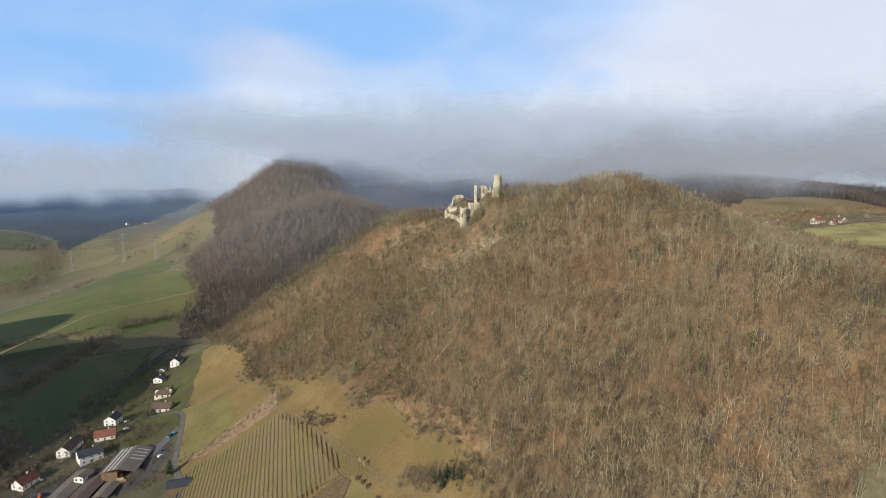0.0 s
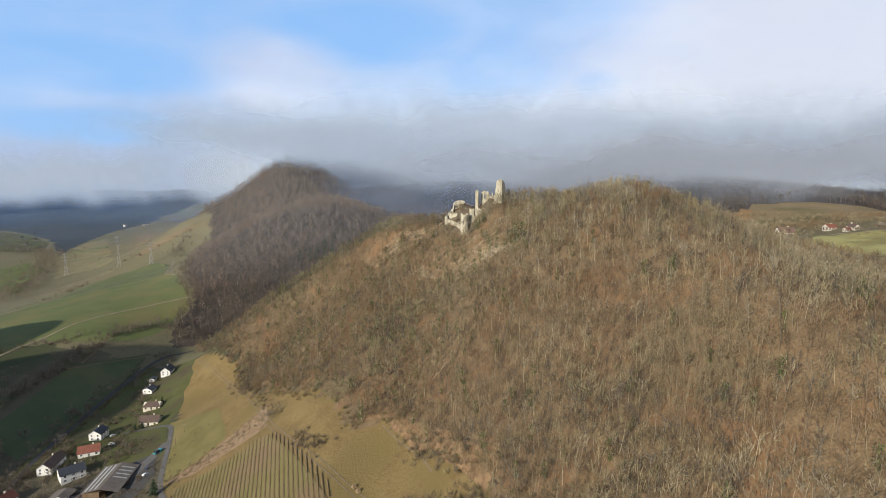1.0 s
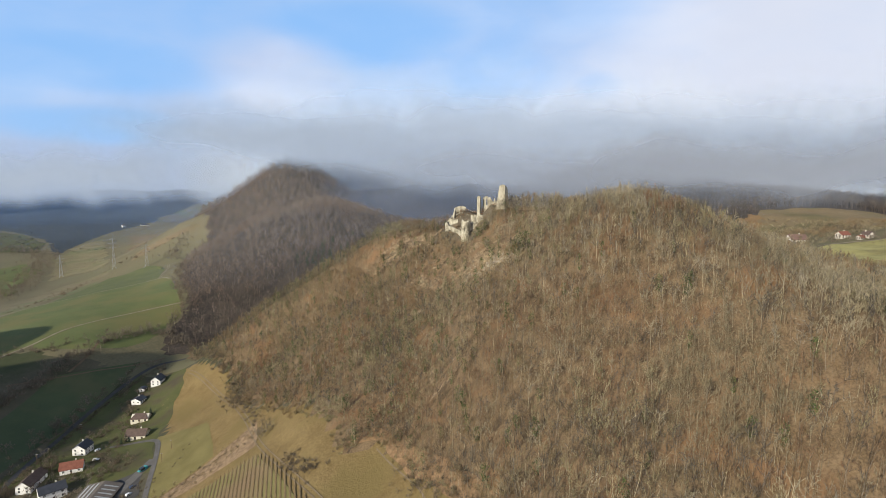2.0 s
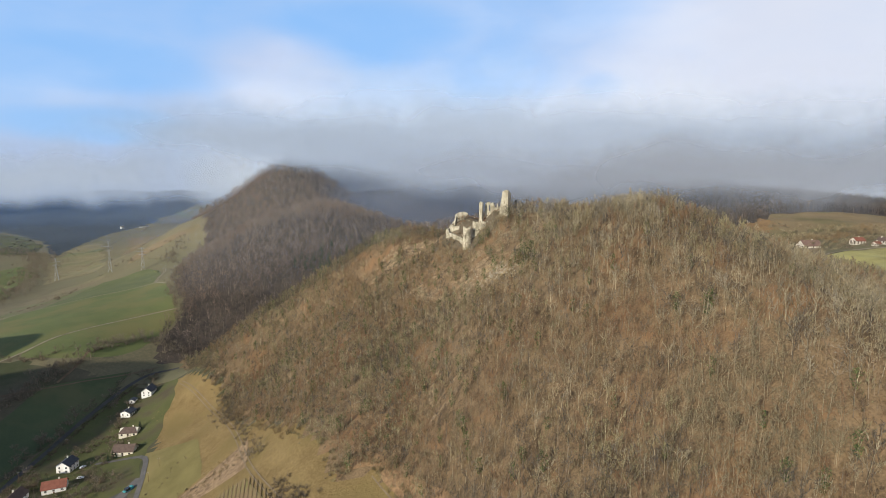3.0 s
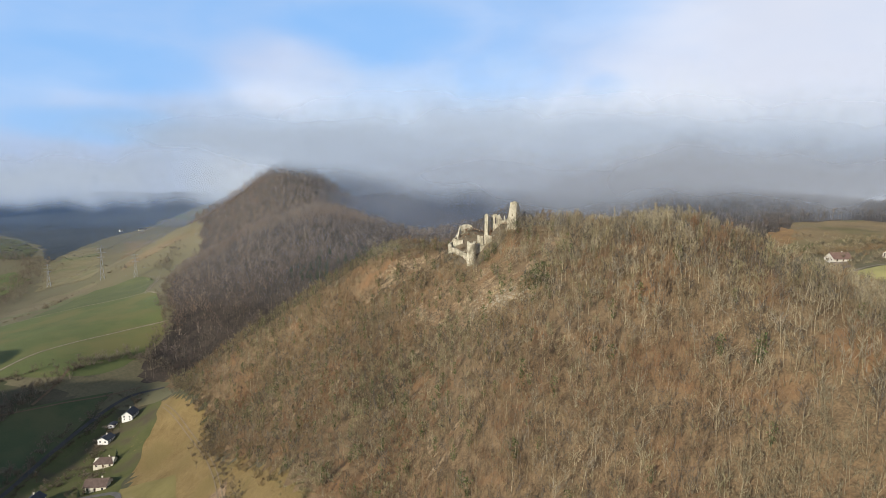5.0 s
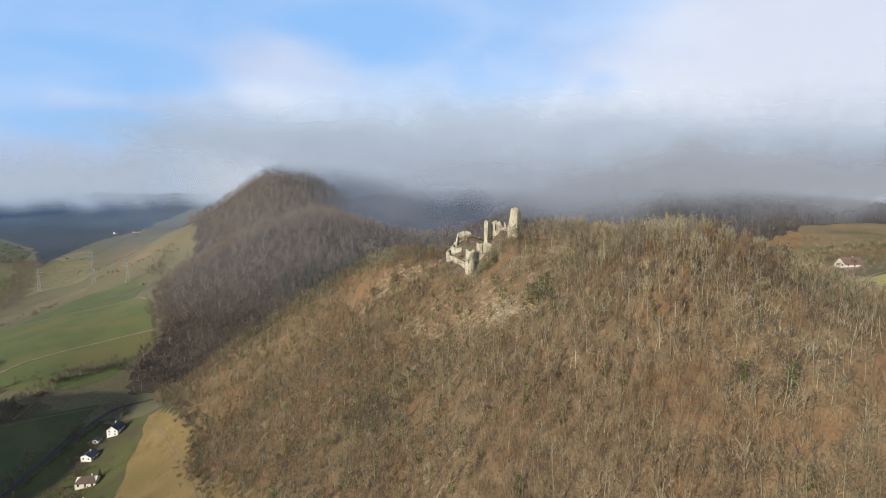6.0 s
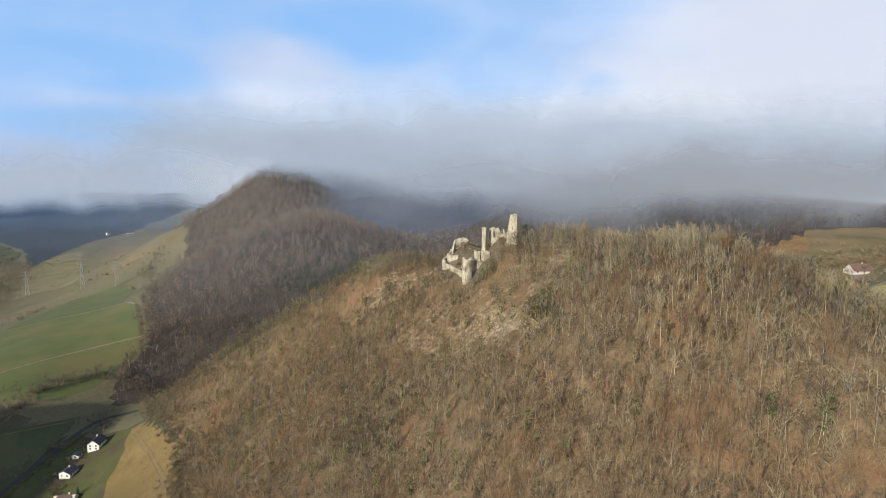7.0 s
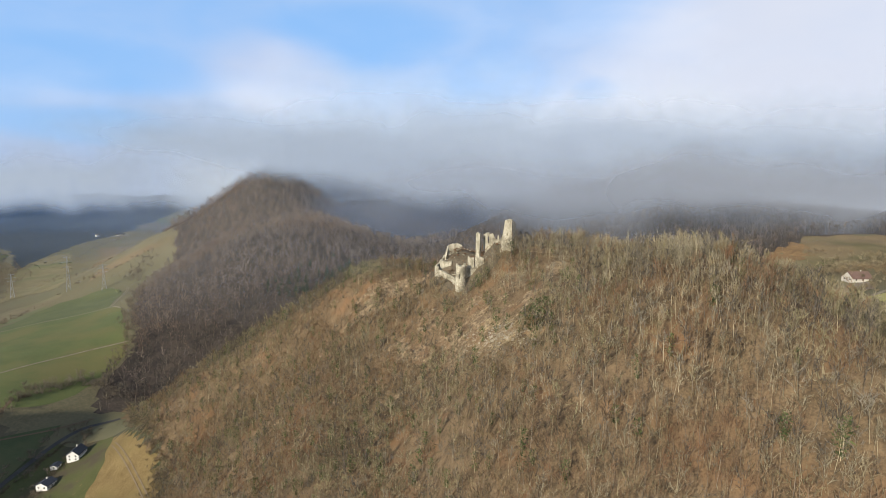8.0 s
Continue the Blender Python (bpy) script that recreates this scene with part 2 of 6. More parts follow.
SPURS = (   # shoulders and hollows of the pointed hill
    (-420, 900, 80, 80, 0.00, -21.9),
    (-270, 800, 70, 70, 0.00, 19.2),
    (-220, 920, 80, 80, 0.00, -9.8),
    (-137, 860, 70, 70, 0.00, 32.0),
    (-60, 1180, 110, 110, 0.00, -43.3),
    (30, 1040, 100, 100, 0.00, -53.5),
    (-60, 800, 110, 110, 0.00, -15.5),
    (-340, 1330, 60, 60, 0.00, -20.5),
    (-440, 1290, 60, 60, 0.00, -15.8),
    (-250, 1360, 70, 70, 0.00, -54.0),
    (-150, 1100, 70, 70, 0.00, 16.1),
    (-290, 1180, 90, 90, 0.00, 40.0),
    (-375, 1052, 55, 45, 0.00, 13.0),
    (-324, 1077, 45, 45, 0.00, 11.0),
    (-250, 1101, 45, 45, 0.00, 14.0),
    (-213, 1176, 40, 50, 0.00, 14.0),
)
HILLS = CASTLE_KNOLL + NEAR_HILLS + FAR_HILLS + SPURS


def lattice(ix, iy):
    h = np.sin(ix * 127.1 + iy * 311.7) * 43758.5453
    return h - np.floor(h)


def lumps(x, y, size):
    """Smooth value noise of about that many metres, -1 to 1."""
    x, y = np.asarray(x, float) / size + 100.5, np.asarray(y, float) / size + 71.5
    ix, iy = np.floor(x), np.floor(y)
    fx, fy = x - ix, y - iy
    fx, fy = fx * fx * (3 - 2 * fx), fy * fy * (3 - 2 * fy)
    a = lattice(ix, iy) * (1 - fx) + lattice(ix + 1, iy) * fx
    b = lattice(ix, iy + 1) * (1 - fx) + lattice(ix + 1, iy + 1) * fx
    return 2 * (a * (1 - fy) + b * fy) - 1


def inside(poly, x, y):
    """Which of the points lie in the polygon."""
    x, y = np.asarray(x, float), np.asarray(y, float)
    hit = np.zeros(np.broadcast(x, y).shape, bool)
    for (x0, y0), (x1, y1) in zip(poly, poly[1:] + poly[:1]):
        if y0 != y1:
            hit ^= ((y0 > y) != (y1 > y)) & (x < (x1 - x0) * (y - y0) / (y1 - y0) + x0)
    return hit


def land(x, y):
    x, y = np.asarray(x, float), np.asarray(y, float)
    z = np.full(np.broadcast(x, y).shape, -18.0)
    for cx, cy, sx, sy, turn, h in HILLS:
        c, s = math.cos(turn), math.sin(turn)
        u, v = ((x - cx) * c + (y - cy) * s) / sx, (-(x - cx) * s + (y - cy) * c) / sy
        z = z + h * np.exp(-0.5 * (u * u + v * v))
    far = np.clip((np.hypot(x, y) - 1450) / 900, 0, 1)
    slope = np.clip((z - 60) / 40, 0, 1)
    slope = slope * (1 - np.exp(-(((x - 26) / 40) ** 2 + ((y - 508) / 28) ** 2)))
    return z + far * 14 * lumps(x, y, 260) + slope * (1.6 * lumps(x, y, 34) + 1.0 * lumps(x, y, 15))


def ground_z(x, y):
    return float(land(x, y))


def mesh_object(name, verts, tris, mats, index=None, parent=None, smooth=False):
    """One object from arrays of vertices and triangles."""
    me = bpy.data.meshes.new(name)
    verts, tris = np.asarray(verts, np.float32), np.asarray(tris, np.int32)
    me.vertices.add(len(verts))
    me.vertices.foreach_set("co", verts.ravel())
    me.loops.add(tris.size)
    me.loops.foreach_set("vertex_index", tris.ravel())
    me.polygons.add(len(tris))
    me.polygons.foreach_set("loop_start", np.arange(0, tris.size, 3, dtype=np.int32))
    if index is not None:
        me.polygons.foreach_set("material_index", np.asarray(index, np.int32))
    me.polygons.foreach_set("use_smooth", np.full(len(tris), smooth))
    for m in mats:
        me.materials.append(m)
    me.update(calc_edges=True)
    ob = new(name, me)
    if parent:
        ob.parent = parent
    return ob


def grid_tris(nu, nv):
    i = (np.arange(nu - 1)[:, None] * nv + np.arange(nv - 1)[None]).ravel()
    return np.concatenate([np.stack([i, i + nv, i + nv + 1], 1), np.stack([i, i + nv + 1, i + 1], 1)])


def axis(fine_low, fine_high, step, low, high):
    vals = list(np.arange(fine_low, fine_high + 0.1, step))
    d, v = step, fine_high
    while v < high:
        d *= 1.07
        v += d
        vals.append(v)
    d, v = step, fine_low
    while v > low:
        d *= 1.07
        v -= d
        vals.insert(0, v)
    return np.array(vals)


# outlines of the woods in plan
CASTLE_WOOD = [(-290, 640), (-262, 600), (-240, 572), (-192, 512), (-170, 470), (-150, 440), (-124, 410), (-88, 369), (-59, 337), (-50, 312),
               (-34, 317), (-7, 274), (12, 242), (20, 215), (25, 170), (40, 148), (110, 138), (155, 170), (235, 250), (295, 325), (300, 360), (260, 420), (170, 480),
               (100, 530), (60, 570), (0, 610), (-60, 660), (-150, 690)]
CONE_WOOD = [(-270, 634), (-309, 627), (-324, 648), (-329, 675), (-328, 698), (-327, 722), (-345, 761), (-373, 801), (-406, 873), (-430, 930), (-468, 1040), (-462, 1100), (-490, 1160), (-540, 1240), (-545, 1290), (-450, 1345),
             (-250, 1345), (-60, 1220), (60, 1100), (150, 1090), (100, 900), (0, 760), (-60, 700), (-150, 690)]
RIDGE_WOOD = [(60, 1085), (100, 890), (60, 720), (190, 660), (290, 690), (340, 715), (374, 745), (395, 759), (419, 774), (445, 786), (480, 792), (560, 788), (800, 780), (800, 1040), (500, 1080), (150, 1110)]
MEADOWS = [(-288, 580), (-262, 530), (-212, 440), (-194, 380), (-180, 345), (-150, 300), (-120, 180), (-20, 160), (30, 200), (14, 240), (-7, 278), (-32, 318), (-51, 312),
           (-60, 335), (-88, 370), (-125, 412), (-141, 420), (-174, 476), (-191, 508), (-240, 560)]
FAR_WOOD = [(-3400, 2100), (-1571, 1926), (-1356, 1775), (-1134, 1589), (-985, 1400), (-1008, 1516), (-1038, 1753), (-1066, 2037), (-1085, 2371), (-1100, 2640), (-700, 2700), (-400, 2300), (-600, 3400), (-3800, 3400)]


COURT = [(-6, 520), (-2, 506), (12, 494), (20, 492), (30, 494), (40, 496), (54, 500), (52, 524), (32, 538), (4, 538)]


def build_ground():
    """One sheet to the horizon: leaf litter under the woods, grass elsewhere."""
    xs, ys = axis(-1080, 400, 7.0, -6000, 6000), axis(120, 1600, 7.0, -6000, 6000)
    gx, gy = np.meshgrid(xs, ys, indexing="ij")
    verts = np.stack([gx.ravel(), gy.ravel(), land(gx, gy).ravel()], 1)
    tris = grid_tris(len(xs), len(ys))
    mid = verts[tris].mean(1)
    jx, jy = mid[:, 0] + 6 * lumps(mid[:, 0], mid[:, 1], 18), mid[:, 1] + 6 * lumps(mid[:, 0] + 300, mid[:, 1], 18)
    index = np.where((jy < 575) & (jx < 60), 3, 2)
    index = np.where(inside(MEADOWS, mid[:, 0], mid[:, 1]), 4, index)
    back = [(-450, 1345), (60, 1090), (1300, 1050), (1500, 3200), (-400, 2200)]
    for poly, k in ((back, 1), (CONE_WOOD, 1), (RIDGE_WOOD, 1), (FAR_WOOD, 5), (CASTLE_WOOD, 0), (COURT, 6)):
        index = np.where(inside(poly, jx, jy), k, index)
    ob = mesh_object("ground", verts, tris, [LITTER, WOOD_FLOOR, FAR_GRASS, ROUGH_GRASS, MEADOW, HAZED_FLOOR, COURT_GRASS], index, smooth=True)
    return tagged(ob, "rolling hills under brown fallen leaves and dry grass", "ground", kind="structure")


build_ground()


def drape(name, corners, mat, label, category, lift=0.3, n=(30, 30), kind="structure", wobble=0.0):
    """A four-cornered piece of land cover that follows the ground."""
    a, b, c, d = (np.array(p, float) for p in corners)
    u, v = np.meshgrid(np.linspace(0, 1, n[0]), np.linspace(0, 1, n[1]), indexing="ij")
    u, v = u[..., None], v[..., None]
    p = a * (1 - u) * (1 - v) + b * u * (1 - v) + c * u * v + d * (1 - u) * v
    x, y = p[..., 0], p[..., 1]
    if wobble:
        x, y = x + wobble * lumps(x, y, 22), y + wobble * lumps(x + 500, y, 22)
    z = land(x, y) + lift
    ob = mesh_object(name, np.stack([x.ravel(), y.ravel(), z.ravel()], 1), grid_tris(*n), [mat], smooth=True)
    return tagged(ob, label, category, kind=kind)


def loft(name, upper, lower, mat, label, category="field", lift=0.35, n=(46, 16), wobble=2.0):
    """A piece of land cover between two lines across the land."""
    def spaced(line):
        q = smooth_line(line, 4.0)
        run = np.concatenate([[0], np.cumsum(np.linalg.norm(np.diff(q, axis=0), axis=1))])
        s = np.linspace(0, run[-1], n[0])
        return np.stack([np.interp(s, run, q[:, 0]), np.interp(s, run, q[:, 1])], 1)
    a, b = spaced(upper)[:, None], spaced(lower)[:, None]
    v = np.linspace(0, 1, n[1])[None, :, None]
    p = a * (1 - v) + b * v
    x, y = p[..., 0] + wobble * lumps(p[..., 0], p[..., 1], 15), p[..., 1] + wobble * lumps(p[..., 0] + 500, p[..., 1], 15)
    ob = mesh_object(name, np.stack([x.ravel(), y.ravel(), (land(x, y) + lift).ravel()], 1), grid_tris(*n), [mat], smooth=True)
    return tagged(ob, label, category, kind="structure")


def smooth_line(points, step=5.0):
    """Points along a smooth curve through the given ones."""
    p = [np.array(q, float) for q in points]
    p = [2 * p[0] - p[1]] + p + [2 * p[-1] - p[-2]]
    out = []
    for i in range(1, len(p) - 2):
        k = max(2, int(np.linalg.norm(p[i + 1] - p[i]) / step))
        for t in np.arange(k) / k:
            out.append(0.5 * (2 * p[i] + (p[i + 1] - p[i - 1]) * t + (2 * p[i - 1] - 5 * p[i] + 4 * p[i + 1] - p[i + 2]) * t ** 2
                              + (3 * p[i] - p[i - 1] - 3 * p[i + 1] + p[i + 2]) * t ** 3))
    out.append(p[-2])
    return np.array(out)


def ribbon(name, points, width, mat, label, category="road", lift=0.5, kind="structure"):
    line = smooth_line(points)
    t = np.gradient(line, axis=0)
    t /= np.linalg.norm(t, axis=1)[:, None]
    side = np.stack([-t[:, 1], t[:, 0]], 1)
    rows = []
    for w in (-0.5, 0.0, 0.5):
        q = line + side * width * w
        rows.append(np.stack([q[:, 0], q[:, 1], land(q[:, 0], q[:, 1]) + lift], 1))
    ob = mesh_object(name, np.concatenate(rows), grid_tris(3, len(line)), [mat], smooth=True)
    return tagged(ob, label, category, kind=kind)


# ---- land cover ----
UPPER_TRACK = [(-585, 690), (-604, 775), (-590, 820), (-561, 841), (-528, 859), (-485, 867), (-444, 876), (-417, 856)]
LOWER_TRACK = [(-452, 530), (-443, 566), (-432, 594), (-426, 634), (-411, 665), (-391, 694), (-368, 720), (-342, 740)]
CROP_FOOT = [(-425, 584), (-398, 590), (-372, 599), (-349, 615), (-335, 647), (-331, 687), (-334, 722)]


def build_fields():
    # slope above the village
    drape("meadow", [(-226, 452), (-184, 352), (-150, 384), (-182, 440)], MEADOW_GREEN, "greener lower part of the sloping meadow", "meadow", lift=0.12, wobble=3)
    drape("scrub_bank", [(-184, 352), (-160, 352), (-116, 358), (-126, 398)], BRUSHWOOD, "strip of cut brown brushwood between meadow and vineyard", "scrub", wobble=3, lift=0.16)
    drape("meadow", [(-46, 262), (-8, 217), (-20, 170), (-66, 215)], MEADOW_GREEN, "green grass strip below the track", "meadow", lift=0.14)
    loft("dry_bank", [(-48, 322), (-33, 324), (-18, 302), (-2, 280), (14, 256), (22, 232)], [(-53, 312), (-36, 314), (-22, 292), (-7, 271), (8, 248), (17, 222)], RUST_BANK, "bank of rusty fallen leaves at the wood's foot", "bank", lift=0.3, wobble=2.5)
    # valley floor
    drape("field", [(-362, 425), (-376, 545), (-322, 600), (-314, 400)], DARK_CROP, "dark green crop on the valley floor", "field", lift=0.2)
    drape("field", [(-560, 330), (-400, 470), (-386, 500), (-362, 350)], DARK_CROP, "dark green pasture along the stream", "field", lift=0.2)
    loft("field", [(-303, 380), (-312, 445), (-316, 512), (-306, 578)], [(-202, 396), (-224, 445), (-231, 470), (-236, 500), (-246, 535), (-262, 574)], LAWN, "garden lawns round the houses", "lawn", lift=0.12, n=(60, 30), wobble=4.0)
    # fields across the stream
    loft("field", UPPER_TRACK, LOWER_TRACK, CROP, "large green winter crop between two tracks", lift=0.25, n=(60, 40))
    loft("field", LOWER_TRACK[2:], CROP_FOOT, CROP, "narrow green winter crop below the track", lift=0.25, n=(50, 20))
    loft("field", CROP_FOOT, [(-396, 574), (-368, 583), (-343, 602), (-322, 637), (-325, 661), (-329, 712)], FAR_GRASS, "strip of rough tan grass along the crop's lower edge", lift=0.2)
    loft("field", [(-589, 832), (-611, 930), (-614, 1001), (-581, 1017), (-540, 1033), (-500, 1000)], [(-588, 822), (-561, 843), (-528, 862), (-485, 870), (-444, 880)], TEAL_FIELD, "bluish green sown field", lift=0.25, wobble=4)
    loft("field", [(-651, 785), (-685, 896), (-702, 1012), (-660, 1059), (-638, 1070)], [(-592, 740), (-604, 829), (-622, 893), (-616, 930), (-620, 1000)], PALE_FIELD, "pale dry grass strip above the crop", lift=0.3, wobble=5)
    loft("field", [(-959, 1360), (-992, 1499), (-970, 1586)], [(-782, 1095), (-758, 1139), (-684, 1128)], STUBBLE, "pale golden stubble field", lift=0.5, n=(90, 60), wobble=10)
    loft("field", [(-613, 1124), (-575, 1142), (-531, 1151), (-502, 1163)], [(-606, 1084), (-561, 1113), (-528, 1130), (-496, 1147)], BROWN_PASTURE, "golden grass strip below the pointed hill", lift=0.3, wobble=5)
    loft("field", [(-1104, 2131), (-1088, 2262), (-1066, 2583)], [(-1015, 1958), (-960, 2036), (-1016, 2381)], PALE_FIELD, "green hillside pasture far up the valley", lift=1.2, n=(60, 30), wobble=12)
    loft("field", [(-1004, 1220), (-990, 1306), (-900, 1230)], [(-875, 1050), (-770, 975), (-815, 1060)], CROP, "deep green field on the valley floor", lift=0.5, n=(70, 40), wobble=8)
    loft("field", [(-1500, 1850), (-1330, 1740), (-1134, 1570)], [(-1400, 1500), (-1230, 1480), (-1060, 1440)], LAWN, "dull green pasture on the valley floor", lift=1.0, n=(70, 40), wobble=8)
    loft("field", [(-760, 1330), (-850, 1500), (-900, 1590)], [(-640, 1180), (-660, 1320), (-720, 1480)], BROWN_PASTURE, "brown grazed pasture on the hillside", lift=0.5, n=(60, 40), wobble=10)
    # farmland beside the hill farm
    drape("field", [(340, 585), (420, 602), (700, 560), (400, 380)], PASTURE, "bright green pasture beside the farm", "field", lift=0.6, n=(70, 60))
    drape("field", [(376, 690), (425, 786), (900, 780), (800, 600)], BROWN_PASTURE, "brownish pasture above the farm", "field", lift=0.6, n=(70, 60), wobble=6)


def build_roads():
    ribbon("road", [(-285, 330), (-300, 389), (-308, 445), (-317, 512), (-314, 565), (-304, 600), (-282, 618)], 3.8, YARD, "grey asphalt valley road past the houses", lift=0.3)
    ribbon("road", [(-262, 446), (-240, 448), (-222, 442), (-208, 415), (-194, 378), (-182, 350), (-160, 313), (-150, 250)], 3.6, ASPHALT, "grey asphalt lane up from the village", lift=0.32)
    loft("yard", [(-288, 332), (-264, 358), (-240, 382), (-212, 402)], [(-262, 318), (-235, 328), (-205, 342), (-195, 370)], YARD, "grey asphalt yard round the workshops, darkened in colour for shade", "yard", lift=0.2)
    ribbon("road", [(-228, 340), (-216, 375), (-208, 412)], 8, ASPHALT, "asphalt yard beside the workshop", "yard", lift=0.26)
    for off in (-0.9, 0.9):
        ribbon("track", [(-248 + off, 552 + off), (-186 + off, 480 + off), (-143 + off, 416 + off), (-109 + off, 353 + off), (-81 + off, 311 + off), (-55 + off, 281 + off), (-42 + off, 267 + off), (-26 + off, 250 + off), (-12 + off, 233 + off), (12 + off, 200 + off)],
               0.6, TRACK, "bare earth wheel track across the meadow", "track", lift=0.36)
    ribbon("track", LOWER_TRACK, 2.6, GRAVEL, "pale farm track between two crops", "track", lift=0.36)
    ribbon("track", UPPER_TRACK, 2.6, GRAVEL, "pale farm track along a crop's upper edge", "track", lift=0.36)
    for off in (-1.6, 1.6):
        ribbon("track", [(-444 + off, 877), (-462 + off, 925), (-486 + off, 985), (-504 + off, 1023)], 1.3, GRAVEL, "pale farm track climbing the pasture", "track", lift=0.4)
    ribbon("track", [(-400, 518), (-366, 550), (-349, 568), (-325, 591), (-304, 616)], 1.6, SOIL, "sunken stream bank across the meadow", "track", lift=0.4)
    ribbon("track", [(-373, 613), (-368, 582), (-368, 556)], 2.4, SOIL, "dark ditch down to the stream", "track", lift=0.4)
    ribbon("track", [(-33, 308), (-12, 275), (-4, 256)], 0.6, TRACK, "faint path across the meadow", "track", lift=0.2)


build_fields()
build_roads()


# ---- trees ----
def tube(out, p, r, sides, mat):
    """Adds a tapered tube along the points p with radii r to out = (verts, tris, mats)."""
    verts, tris, mats = out
    base = len(verts)
    for q, rad in zip(p, r):
        for k in range(sides):
            a = 2 * math.pi * k / sides
            verts.append((q[0] + rad * math.cos(a), q[1] + rad * math.sin(a), q[2]))
    for i in range(len(p) - 1):
        for k in range(sides):
            a, b = base + i * sides + k, base + i * sides + (k + 1) % sides
            tris += [(a, b, b + sides), (a, b + sides, a + sides)]
            mats += [mat, mat]


def blade(out, p, d, width, mat, rng):
    verts, tris, mats = out
    base = len(verts)
    side = np.cross(d, rng.normal(size=3))
    side *= width / max(np.linalg.norm(side), 1e-6)
    verts += [tuple(p - side * 0.5), tuple(p + side * 0.5), tuple(p + d)]
    tris.append((base, base + 1, base + 2))
    mats.append(mat)


def grow_bare(seed, limbs=5, subs=3, twigs=4, trunk_sides=3, spread=0.20, twig_width=0.011, low=0.18, reach=0.15, girth=1.0, full=False):
    """A leafless broadleaf tree one unit high: trunk, ascending limbs, branches and fine twigs. Returns trunk and crown arrays."""
    rng = np.random.default_rng(seed)
    trunk, crown = ([], [], []), ([], [], [])
    bend = rng.normal(0, 0.025, (4, 2))
    heights = np.array([-0.06, 0.25, 0.5, 0.8])
    path = [np.array([*(bend[i] * heights[i] * 2), heights[i]]) for i in range(4)]
    radii = [0.0105 * girth, 0.0085 * girth, 0.006 * girth, 0.002]
    tube(trunk, path if full else path[::2] + path[3:], radii if full else radii[::2] + radii[3:], trunk_sides, 0)
    for i in range(limbs):
        h = low + (0.72 - low) * (i + rng.random()) / limbs
        a = i * 2.4 + rng.normal(0, 0.4)
        k = np.interp(h, heights, range(4))
        f = path[int(k)] + (path[min(3, int(k) + 1)] - path[int(k)]) * (k - int(k))
        # limbs rise steeply and end on a rounded crown
        top = rng.uniform(max(h + 0.12, 0.55), 0.95)
        out = spread * math.sqrt(max(0.08, 1 - ((top - 0.62) / 0.38) ** 2)) * rng.uniform(0.75, 1.15)
        end = np.array([math.cos(a) * out, math.sin(a) * out, top])
        d = (end - f) / np.linalg.norm(end - f)
        mid = f + (end - f) * 0.5 + np.array([math.cos(a), math.sin(a), -0.4]) * 0.03
        tube(crown, [f, mid, end], [0.006, 0.004, 0.0015], 3, 0) if full else blade(crown, f, end - f, 0.012, 0, rng)
        for j in range(subs):
            s = f + (end - f) * (0.3 + 0.7 * (j + rng.random()) / subs)
            e = d * 0.6 + rng.normal(0, 0.6, 3) + np.array([0, 0, 0.3])
            e *= reach * rng.uniform(0.7, 1.3) / np.linalg.norm(e)
            blade(crown, s, e, 0.007, 0, rng)
            for _ in range(twigs):
                g = e / np.linalg.norm(e) + rng.normal(0, 0.6, 3) + np.array([0, 0, 0.3])
                g *= 0.095 * rng.uniform(0.6, 1.3) / np.linalg.norm(g)
                blade(crown, s + e * rng.uniform(0.2, 1.0), g, twig_width, 1, rng)
    for _ in range(twigs * 2):
        g = rng.normal(0, 0.6, 3) + np.array([0, 0, 0.9])
        g *= 0.13 / np.linalg.norm(g)
        blade(crown, path[3] - np.array([0, 0, rng.uniform(0, 0.15)]), g, twig_width, 1, rng)
    return trunk, crown


